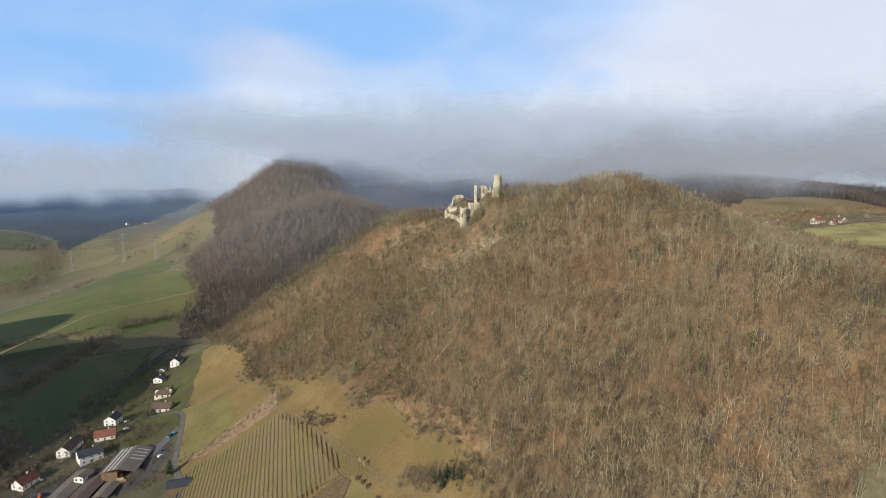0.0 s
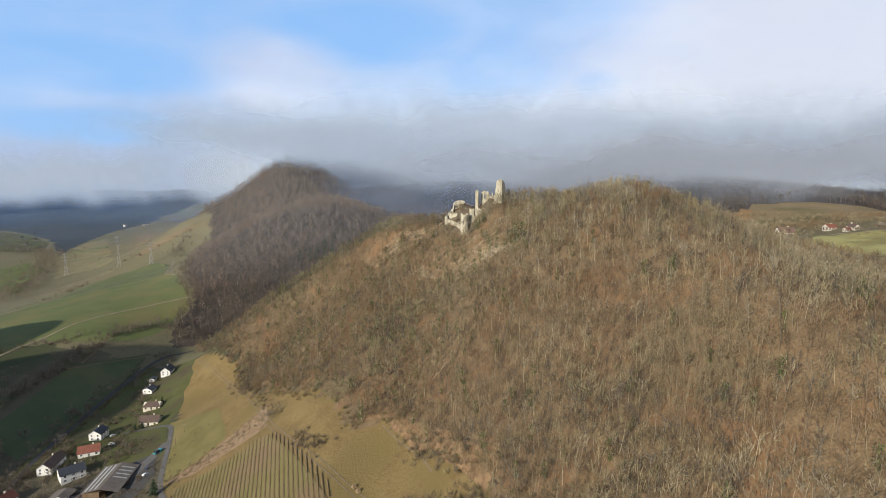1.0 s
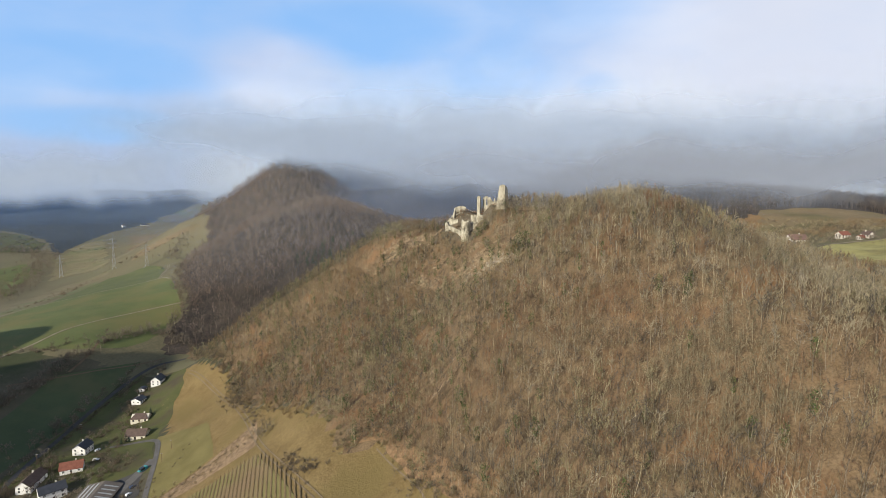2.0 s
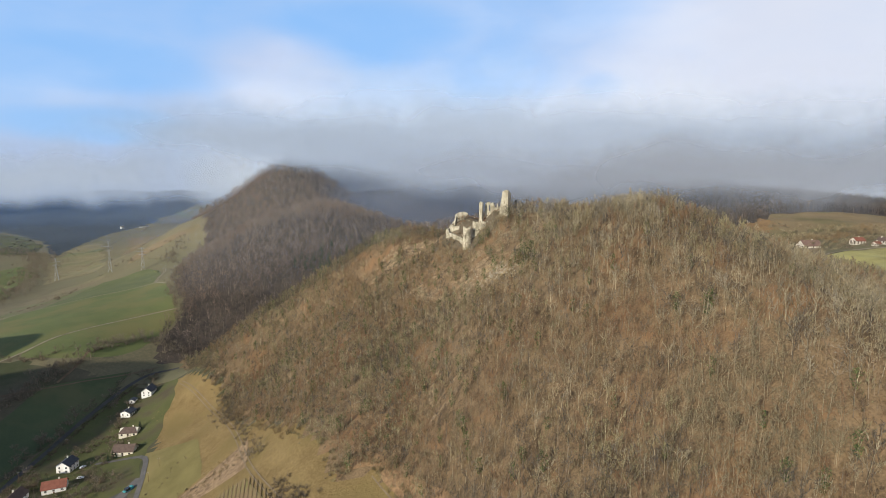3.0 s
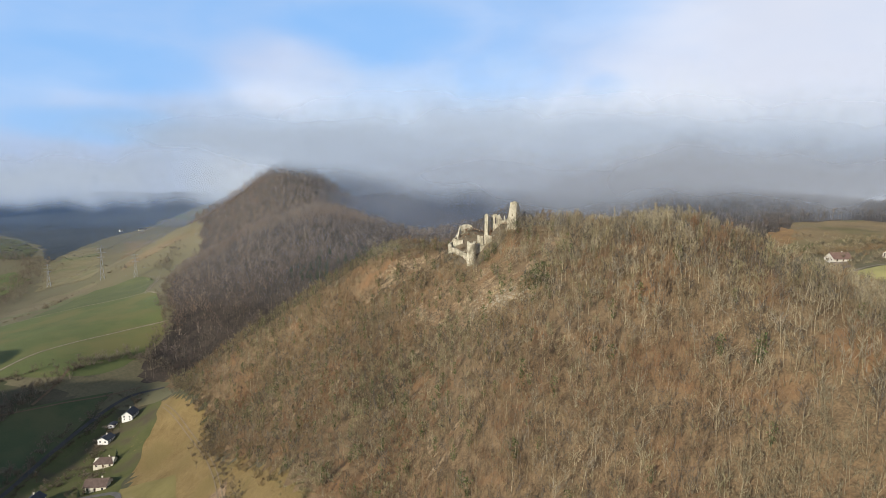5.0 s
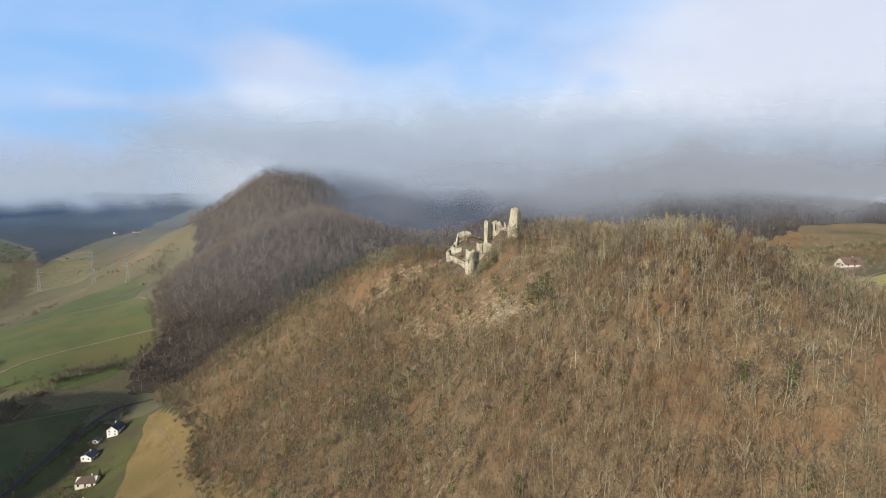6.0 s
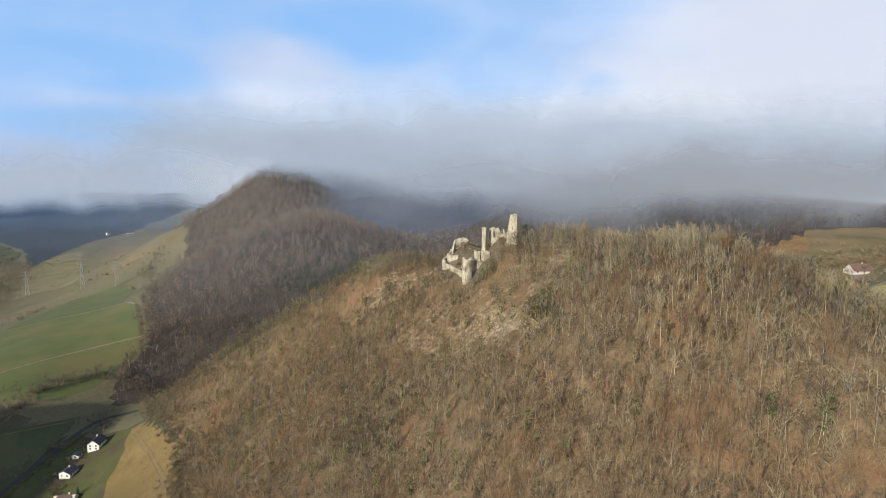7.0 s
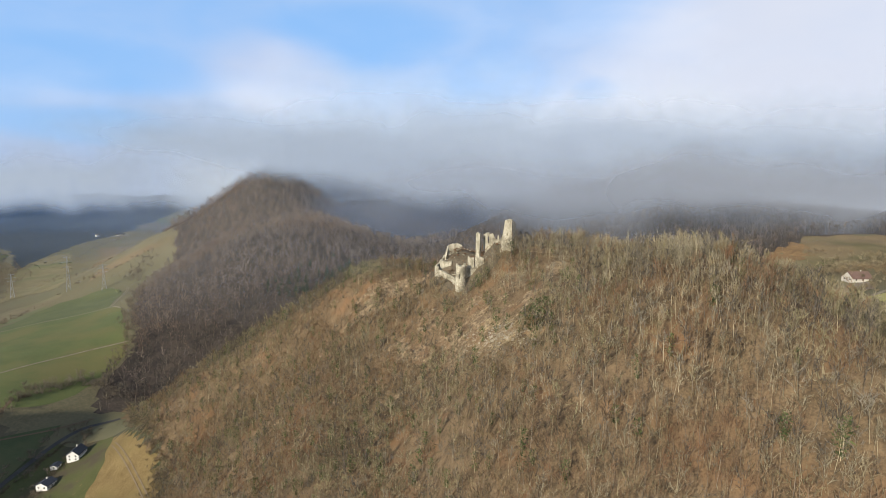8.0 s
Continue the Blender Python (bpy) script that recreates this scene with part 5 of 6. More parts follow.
def pylon(x, y, height, label, turn=0):
    ob = new("pylon")
    ob.matrix_world = Matrix.Translation((x, y, ground_z(x, y))) @ Matrix.Rotation(radians(turn), 4, "Z")
    levels = [(0, 3.4), (0.25, 2.4), (0.5, 1.6), (0.75, 1.0), (1.0, 0.35)]
    for sx, sy in ((-1, -1), (1, -1), (1, 1), (-1, 1)):
        bm = bmesh.new()
        for (h0, w0), (h1, w1) in zip(levels, levels[1:]):
            strut(bm, (sx * w0, sy * w0, h0 * height - (1 if h0 == 0 else 0)), (sx * w1, sy * w1, h1 * height), 0.22)
        part("leg", bm, STEEL, ob)
    bm = bmesh.new()
    for (h0, w0), (h1, w1) in zip(levels, levels[1:]):
        for i in range(4):
            c = [(-1, -1), (1, -1), (1, 1), (-1, 1)]
            p, q = c[i], c[(i + 1) % 4]
            strut(bm, (p[0] * w0, p[1] * w0, h0 * height), (q[0] * w1, q[1] * w1, h1 * height), 0.12)
            strut(bm, (q[0] * w0, q[1] * w0, h0 * height), (p[0] * w1, p[1] * w1, h1 * height), 0.12)
    part("bracing", bm, STEEL, ob)
    for h, reach in ((0.68, 6), (0.82, 8), (0.95, 5)):
        bm = bmesh.new()
        strut(bm, (-reach, 0, h * height), (reach, 0, h * height), 0.18)
        strut(bm, (-reach, 0, h * height), (0, 0, h * height + 1.8), 0.12)
        strut(bm, (reach, 0, h * height), (0, 0, h * height + 1.8), 0.12)
        part("crossarm", bm, STEEL, ob)
    return tagged(ob, label, "pylon", "power line pylons")


# ---- vineyard, hedges and single trees ----
VINE = surface("dormant_vines", (0.20, 0.15, 0.085), (0.38, 0.295, 0.18), 1.5, 0.2, bump=0, island=0.4)


VINE_EARTH = surface("vineyard_earth", (0.14, 0.10, 0.052), (0.235, 0.168, 0.09), 1.5, 0.1)


def vine_row(a, b, rng):
    """One trellis row: posts and a thin tangle of canes."""
    length = math.hypot(b[0] - a[0], b[1] - a[1])
    k = max(2, int(length / 1.4))
    crown, posts = ([], [], []), ([], [], [])
    for i in range(k):
        t = (i + rng.uniform(-0.3, 0.3)) / k
        x, y = a[0] + (b[0] - a[0]) * t, a[1] + (b[1] - a[1]) * t
        z = ground_z(x, y)
        tube(crown, [(x, y, z - 0.1), (x + rng.normal(0, 0.05), y, z + 0.9)], [0.09, 0.05], 3, 0)
        for _ in range(7):
            d = np.array([(b[0] - a[0]) / length, (b[1] - a[1]) / length, 0]) * rng.normal(0, 0.7) + rng.normal(0, 0.12, 3) + np.array([0, 0, rng.uniform(0.3, 0.9)])
            blade(crown, np.array([x, y, z + rng.uniform(0.4, 0.9)]), d, 0.2, 0, rng)
        if i % 5 == 0:
            tube(posts, [(x, y, z - 0.2), (x, y, z + 1.9)], [0.06, 0.06], 4, 0)
    e = np.array([-(b[1] - a[1]), b[0] - a[0]]) / length * 0.4
    t = np.linspace(0, 1, k)
    mx, my = a[0] + (b[0] - a[0]) * t, a[1] + (b[1] - a[1]) * t
    strip = np.concatenate([np.stack([mx + w * e[0], my + w * e[1], land(mx + w * e[0], my + w * e[1]) + 0.62], 1) for w in (-1, 1)])
    ob = mesh_object("vine", np.array(crown[0]), np.array(crown[1]), [VINE])
    tagged(mesh_object("posts", np.array(posts[0]), np.array(posts[1]), [WOOD], parent=ob), kind="stuff")
    mesh_object("soil_strip", strip, grid_tris(2, k), [VINE_EARTH], parent=ob)
    return tagged(ob, "row of leafless vines on wooden posts", "vines", "vineyard rows")


VINEYARD = [(-168, 340), (-118, 346), (-104, 342), (-52, 270), (-62, 255), (-92, 228), (-150, 225)]
LOWER_VINEYARD = [(-52, 262), (-46, 258), (-52, 232), (-90, 212), (-95, 225)]


def clipped(poly, p, d):
    """The longest stretch of the line p + s d inside the polygon."""
    s = np.linspace(-200, 200, 801)
    ok = inside(poly, p[0] + d[0] * s, p[1] + d[1] * s)
    if ok.sum() < 8:
        return None
    return (p[0] + d[0] * s[ok][0], p[1] + d[1] * s[ok][0]), (p[0] + d[0] * s[ok][-1], p[1] + d[1] * s[ok][-1])


def build_vineyard():
    rng = np.random.default_rng(8)
    drape("vineyard_soil", [(-168, 342), (-110, 346), (-52, 262), (-130, 225)], VINE_SOIL, "olive grass and soil between the vine rows", "vineyard", lift=0.45)
    drape("vineyard_soil", [(-52, 262), (-46, 258), (-52, 225), (-95, 215)], SOIL, "bare brown soil between young vines", "vineyard", lift=0.5)
    d = np.array([0.28, -0.96])
    for i in range(-40, 41):
        seg = clipped(VINEYARD, (-110 + 2.35 * i * 0.96, 290 + 2.35 * i * 0.28), d)
        if seg:
            vine_row(*seg, rng)
    d = np.array([0.93, 0.36])
    for i in range(-12, 14):
        seg = clipped(LOWER_VINEYARD, (-70 - 2.6 * i * 0.36, 245 + 2.6 * i * 0.93), d)
        if seg:
            vine_row(*seg, rng)


VINE_SOIL = surface("vineyard_grass", (0.135, 0.118, 0.045), (0.225, 0.19, 0.078), 1.5, 0.06, tint=(0.20, 0.14, 0.08), tint_scale=0.03)


def hedge(line, step, low, high, seed, spread=3.0, label="bare brown hedgerow of shrubs and small trees", trees=0.5, name="hedgerow", mats=None, bushy=False):
    rng = np.random.default_rng(seed)
    p = smooth_line(line, step)
    p = p + rng.normal(0, spread, p.shape)
    kinds = [joined(t) for t in (orchard_kinds if bushy else mid_kinds)] + [joined(t) for t in shrub_kinds]
    first = len(kinds) - len(shrub_kinds)
    n = len(p)
    tall = rng.random(n) < trees
    m = mats or [BARK_DARK, TWIG_HEDGE, IVY]
    if tall.any():
        plant(name, kinds[:first], p[tall, 0], p[tall, 1], rng, low, high, m, label, "hedge")
    if (~tall).any():
        plant(name, kinds[first:], p[~tall, 0], p[~tall, 1], rng, low * 0.4, high * 0.5, m, label, "hedge")


def build_hedges():
    hedge([(-470, 400), (-420, 455), (-388, 470), (-380, 530), (-373, 585), (-361, 636), (-330, 665), (-296, 650)], 1.3, 6, 11, 1, 4.5, trees=0.6, label="dark bare trees along the stream", bushy=True, mats=[BARK_DARK, TWIG_SOFT, IVY])
    hedge([(-306, 370), (-313, 430), (-324, 505), (-321, 565), (-312, 605)], 3.4, 4, 9.5, 2, 2.6, trees=0.5, label="bare trees between road and field", bushy=True, mats=[BARK_DARK, TWIG_SOFT, IVY])
    hedge([(-470, 530), (-440, 570), (-405, 590), (-392, 610)], 2, 4, 9, 3, 3, label="bare shrubs along the farm track")
    hedge([(-750, 905), (-790, 1010), (-860, 1160), (-950, 1310), (-1030, 1410), (-1180, 1500)], 1.6, 9, 16, 4, 20, trees=0.95, label="grey bare wood along the far stream", mats=[BARK_DARK, TWIG_SOFT, IVY])
    hedge([(-606, 745), (-622, 829), (-634, 893), (-645, 960), (-650, 1020), (-640, 1104), (-615, 1110)], 7, 3, 7, 5, 3, label="broken hedge across the hillside pasture")
    hedge([(-632, 915), (-650, 965), (-632, 970)], 4, 5, 9, 6, 4, label="clump of bare trees in the pasture")
    hedge([(-640, 1100), (-595, 1095), (-545, 1125), (-505, 1150)], 5, 5, 9, 7, 3, label="bare hedge below the pointed hill")
    hedge([(x + 3, y + 3) for x, y in LOWER_TRACK], 1.6, 1.2, 2.6, 8, 0.7, trees=0.0, label="low dry hedge along the farm track")
    hedge([(-500, 1040), (-520, 1085), (-505, 1110)], 1.2, 7, 12, 9, 10, trees=0.9, label="bare copse at the wood's edge")
    for line in ([(-700, 1190), (-640, 1240), (-600, 1290)], [(-770, 1240), (-720, 1330), (-700, 1420)], [(-900, 1480), (-920, 1600), (-950, 1750), (-1000, 1850)], [(-560, 1065), (-525, 1095), (-505, 1125)], [(-820, 1180), (-800, 1250), (-830, 1330)]):
        hedge(line, 5.5, 3, 7.5, int(-line[0][0]), 4, trees=0.6, label="broken bare hedge between hillside pastures", mats=[BARK_DARK, TWIG_SOFT, IVY])
    # scrub strip between the meadows and along the track
    hedge([(-296, 385), (-303, 440), (-311, 505), (-308, 560), (-299, 600)], 1.1, 1.5, 4.5, 35, 1.2, trees=0.15, label="dark bare hedge along the village side of the road")
    hedge([(-345, 345), (-360, 365), (-330, 395), (-350, 400), (-375, 380)], 1.2, 6, 11, 36, 8, trees=0.8, label="bare grey trees in the damp meadow", mats=[BARK_DARK, TWIG_SOFT, IVY], bushy=True)
    hedge([(-186, 352), (-160, 362), (-135, 375), (-122, 380)], 0.35, 1.2, 3, 37, 6, trees=0.0, label="heaps of cut branches on the bank", mats=[BARK_DARK, STRAW, IVY])
    hedge([(-188, 352), (-160, 366), (-140, 376), (-118, 372)], 1.6, 1.5, 3.5, 10, 5, trees=0.15, label="tangled bare scrub on the bank")
    hedge([(-170, 464), (-152, 438), (-135, 410), (-109, 367)], 0.9, 2, 5, 11, 2.5, trees=0.3, label="leafless scrub along the track")
    hedge([(-186, 505), (-172, 470), (-160, 455), (-150, 436)], 1.0, 3, 7, 12, 5, trees=0.5, label="bare scrub at the meadow's edge", bushy=True)
    hedge([(-86, 322), (-76, 312), (-65, 302)], 0.35, 2.4, 4.6, 13, 2.8, trees=0.2, label="dark bramble thicket in the meadow", bushy=True)
    hedge([(-54, 318), (-48, 312)], 0.5, 2.2, 4, 14, 1.8, trees=0.2, label="dark bramble thicket at the wood's corner", bushy=True)
    hedge([(-18, 283), (-8, 272), (4, 258), (12, 244)], 0.7, 3, 6, 15, 3.5, trees=0.4, label="rusty bushes at the foot of the wood", bushy=True)
    hedge([(-19, 247), (-11, 239), (-3, 232), (8, 224), (14, 214)], 0.45, 3, 6.5, 16, 2.6, trees=0.6, label="bare trees and shrubs at the meadow's lower corner", bushy=True)
    hedge([(-196, 368), (-185, 395), (-180, 420)], 3, 1.5, 3.5, 17, 1.5, trees=0.1, label="dry scrub beside the lane")
    hedge([(-290, 460), (-282, 478), (-275, 500), (-283, 512), (-262, 476), (-258, 440), (-272, 428)], 1.2, 2, 6, 18, 4, trees=0.4, label="garden shrubs and bare trees", bushy=True)
    hedge([(-262, 430), (-252, 425), (-240, 418), (-250, 405), (-238, 400), (-228, 415)], 0.9, 2, 6, 19, 4.5, trees=0.5, label="garden shrubs and bare trees", bushy=True)
    hedge([(-300, 342), (-297, 364), (-282, 374), (-276, 390), (-268, 398), (-254, 400)], 0.8, 2.5, 7, 51, 3, trees=0.5, label="bare garden bushes between the lower houses", bushy=True, mats=[BARK_DARK, TWIG_SOFT, IVY])
    hedge([(-306, 352), (-298, 372), (-290, 392), (-284, 410), (-290, 425)], 0.8, 4, 9, 54, 3.5, trees=0.6, label="grey bare trees between the houses and the road", bushy=True)
    hedge([(-288, 338), (-272, 356), (-262, 366), (-248, 380)], 0.7, 2, 5.5, 55, 2.2, trees=0.5, label="bare bushes along the yard's edge", bushy=True, mats=[BARK_DARK, TWIG_SOFT, IVY])
    hedge([(-240, 388), (-250, 380), (-246, 366), (-262, 362), (-274, 350)], 1.0, 2, 6, 52, 2, trees=0.5, label="bare bushes behind the workshops", bushy=True, mats=[BARK_DARK, TWIG_SOFT, IVY])
    hedge([(-290, 455), (-284, 470), (-272, 482), (-266, 475), (-256, 478)], 0.9, 1.5, 5, 53, 2.5, trees=0.4, label="garden shrubs between lawn and drive", bushy=True, mats=[BARK_DARK, TWIG_SOFT, IVY])
    hedge([(-215, 350), (-205, 345), (-196, 350), (-190, 340), (-206, 362), (-202, 385)], 1.0, 1.5, 5, 20, 3.5, trees=0.3, label="bare scrub on the bank above the yard")
    hedge([(400, 650), (440, 645), (480, 640), (540, 640)], 1.5, 5, 9, 21, 9, trees=0.9, label="bare fruit trees round the farm", bushy=True, mats=[BARK_DARK, TWIG, IVY])
    hedge([(380, 660), (360, 650), (345, 640), (360, 680), (420, 670), (520, 660)], 1.5, 5, 10, 22, 10, trees=0.9, label="bare trees beside the old farm", bushy=True, mats=[BARK_DARK, TWIG, IVY])
    hedge([(345, 610), (362, 606), (385, 622), (398, 634), (410, 628), (425, 640)], 1.4, 3, 7, 31, 3, trees=0.8, label="bare orchard trees between the farm buildings", mats=[BARK_DARK, TWIG, IVY], bushy=True)
    hedge([(375, 668), (400, 690), (440, 690), (490, 680), (560, 660), (640, 640)], 0.8, 5, 10, 32, 9, trees=0.9, label="bare trees along the lower edge of the pasture", mats=[BARK_DARK, TWIG, IVY], bushy=True)
    hedge([(398, 735), (408, 738), (416, 730)], 2, 3, 6, 33, 3, trees=0.8, label="small bare trees in the pasture", bushy=True)
    for px, py, h in ((392, 700, 8), (398, 703, 9), (404, 701, 7), (386, 698, 7), (410, 706, 6)):
        tree(ivy_tree[0], px, py, h, np.random.default_rng(int(px)), "dark green bushy tree below the pasture", "green trees below the pasture", "evergreen_tree", wide=2.0)
    hedge([(405, 622), (425, 618), (440, 605), (460, 610), (480, 612), (500, 620), (540, 625)], 1.3, 3, 6.5, 43, 4, trees=0.7, label="bare garden trees in front of the farmhouses", bushy=True, mats=[BARK_DARK, TWIG_SOFT, IVY])
    hedge([(430, 590), (470, 596), (520, 600)], 5, 3, 6, 23, 3, trees=0.5, label="garden bushes round the farmyard", bushy=True)
    hedge([(-300, 345), (-310, 365), (-330, 380), (-320, 350)], 0.9, 4, 9, 24, 7, trees=0.6, label="bare trees and shrubs beside the valley road", bushy=True, mats=[BARK_DARK, TWIG_DARK, IVY])
    hedge([(-298, 600), (-290, 575), (-288, 545), (-292, 520)], 1.2, 2, 6, 25, 3, trees=0.3, label="garden shrubs behind the upper houses", bushy=True)
    hedge([(-262, 612), (-250, 590), (-238, 572), (-215, 545), (-195, 515)], 0.9, 3, 7, 26, 5, trees=0.5, label="bare scrub at the foot of the wood", bushy=True)
    hedge([(-335, 690), (-332, 722), (-350, 763), (-378, 803), (-410, 875), (-432, 930)], 1.6, 7, 12, 27, 5, trees=0.9, label="bare trees along the edge of the far wood")
    hedge([(-255, 590), (-238, 568), (-192, 510), (-170, 468), (-150, 438), (-124, 408), (-88, 367), (-60, 336), (-50, 314), (-34, 316), (-8, 275), (12, 244)], 0.8, 1.6, 5.5, 42, 2.6, trees=0.35, label="bushes and small trees along the wood's lower edge", mats=ROUND_MATS, bushy=True)
    hedge([(12, 244), (20, 215), (26, 182), (34, 160)], 0.7, 3, 7, 41, 5, trees=0.6, label="bushy bare trees at the wood's lower edge", mats=ROUND_MATS, bushy=True)
    rng = np.random.default_rng(77)
    for x, y, h in ((36, 489, 8), (39, 491, 7), (42, 488, 9), (45, 490, 8), (48, 491, 9), (51, 489, 9), (33, 487, 7), (54, 494, 9), (56, 499, 8), (38, 485, 8), (-4, 508, 6), (-6, 502, 6), (2, 497, 6), (0, 503, 5), (8, 494, 6), (41, 494, 5), (-8, 515, 6)):
        tree(near_tree[rng.integers(0, 6)], x, y, h, rng, "bare grey tree close to the ruin's walls", "bare trees round the ruin")
    # single trees
    for x, y, h in ((-256, 497, 8.5), (-258, 499, 6.5)):
        tree(conifer_tree[0], x, y, h, rng, "slim dark green cypress beside the bungalow", name="cypress_tree", wide=0.7)
    for x, y, h in ((-252, 452, 8), (-254, 449, 7), (-249, 451, 6)):
        tree(conifer_tree[1], x, y, h, rng, "dark green garden conifer beside the cream house", name="conifer_tree", wide=0.9)
    tree(conifer_tree[2], -182, 343, 13, rng, "tall dark spruce beside the lane junction", name="spruce_tree", wide=1.3)
    for x, y, h in ((-4, 231, 7), (-1, 229, 8), (2, 227, 9), (5, 223, 8.5), (8, 220, 7), (0, 224, 8)):
        tree(conifer_tree[rng.integers(0, 3)], x, y, h, rng, "dark green spruce at the meadow's corner", "spruces at the meadow's corner", "spruce_tree")
    for x, y, h in ((44, 396, 9), (48, 392, 11), (51, 388, 10), (46, 388, 9), (53, 394, 11), (42, 392, 8), (49, 384, 9), (55, 390, 9), (46, 400, 9), (51, 402, 8)):
        tree(ivy_tree[rng.integers(0, 2)], x, y, h, rng, "ivy-clad tree on the slope below the ruin", "ivy-clad trees below the ruin", "ivy_tree", wide=1.5)
    for x, y, h in ((24, 484, 9), (27, 483, 10), (30, 482, 9), (33, 484, 9), (29, 479, 8)):
        tree(ivy_tree[rng.integers(0, 2)], x, y, h, rng, "ivy-clad tree beside the round tower", "ivy-clad trees below the ruin", "ivy_tree")
    for x, y, h in ((-312, 478, 9), (-316, 486, 8), (-320, 452, 8), (-316, 440, 9), (-319, 532, 8), (-305, 548, 6), (-240, 402, 7), (-247, 398, 6), (-252, 408, 7), (-243, 392, 6), (-370, 450, 9), (-385, 470, 8), (-330, 455, 7), (-348, 420, 8), (-400, 500, 10), (-408, 520, 9), (-300, 428, 8), (-292, 540, 7), (-318, 385, 9), (-322, 372, 10), (-330, 364, 9), (-312, 360, 8),
                    (-340, 380, 9), (-232, 418, 7), (-240, 412, 6), (-290, 415, 7), (-196, 510, 6), (-203, 519, 7), (-215, 530, 6), (-220, 540, 7), (-112, 362, 8), (-116, 368, 7), (-108, 366, 6)):
        tree(orchard_tree[rng.integers(0, 3)], x, y, h, rng, "grey bare broadleaf tree standing in the open", "single bare trees", wide=1.2)
    for x, y, h in ((-325, 517, 11), (-318, 466, 11), (-321, 472, 9), (-303, 537, 9), (-324, 395, 12), (-330, 386, 11), (-328, 427, 10), (-331, 399, 9), (-309, 556, 8)):
        tree(orchard_tree[rng.integers(0, 3)], x, y, h, rng, "broad bare grey tree beside the valley road", "single bare trees", wide=1.35)
    # firewood stacks along the track
    for x, y in ((-44.5, 268), (-42, 265)):
        bale(x + 2, y + 2, 40, "pale split firewood stacked beside the track", LOGWOOD)
    for x, y in ((-43, 258), (-40, 255), (-37, 251.5), (-31, 242)):
        bale(x, y, 40, "grey-brown firewood stacked beside the track", WOOD)


# ---- rocky slope below the ruin ----
def crag(x, y, size, seed, label):
    rng = np.random.default_rng(seed)
    bm = bmesh.new()
    bmesh.ops.create_icosphere(bm, subdivisions=3, radius=1.0)
    for v in bm.verts:
        n = noise.noise(v.co * 1.3 + Vector((seed, 0, 0))) * 0.5 + noise.noise(v.co * 3.5 + Vector((0, seed, 0))) * 0.25
        v.co *= 1 + n
        v.co.x *= size * 1.1
        v.co.y *= size * 0.9
        v.co.z = round(v.co.z * 4) / 4 * size * 0.8 * (1 + 0.05 * n)
    ob = part("rock_outcrop", bm, ROCK)
    ob.matrix_world = Matrix.Translation((x, y, ground_z(x, y) - size * 0.25)) @ Matrix.Rotation(rng.uniform(0, 6), 4, "Z")
    return tagged(ob, label, "rock", "outcrops below the ruin")


def blob(name, x, y, rx, ry, turn, mat, label, category, seed, lift=0.4):
    """A ragged patch of bare ground."""
    a, r = np.meshgrid(np.linspace(0, 2 * math.pi, 37), np.linspace(0.02, 1, 6), indexing="ij")
    edge = 1 + 0.35 * lumps(np.cos(a) * 2 + seed * 9, np.sin(a) * 2, 1.0) + 0.2 * lumps(np.cos(a) * 5, np.sin(a) * 5 + seed * 5, 1.0)
    u, v = r * edge * rx * np.cos(a), r * edge * ry * np.sin(a)
    px, py = x + u * math.cos(turn) - v * math.sin(turn), y + u * math.sin(turn) + v * math.cos(turn)
    pz = land(px, py) + lift + 0.5 * lumps(px, py, 2.2)
    ob = mesh_object(name, np.stack([px.ravel(), py.ravel(), pz.ravel()], 1), grid_tris(37, 6), [mat])
    return tagged(ob, label, category, kind="structure")


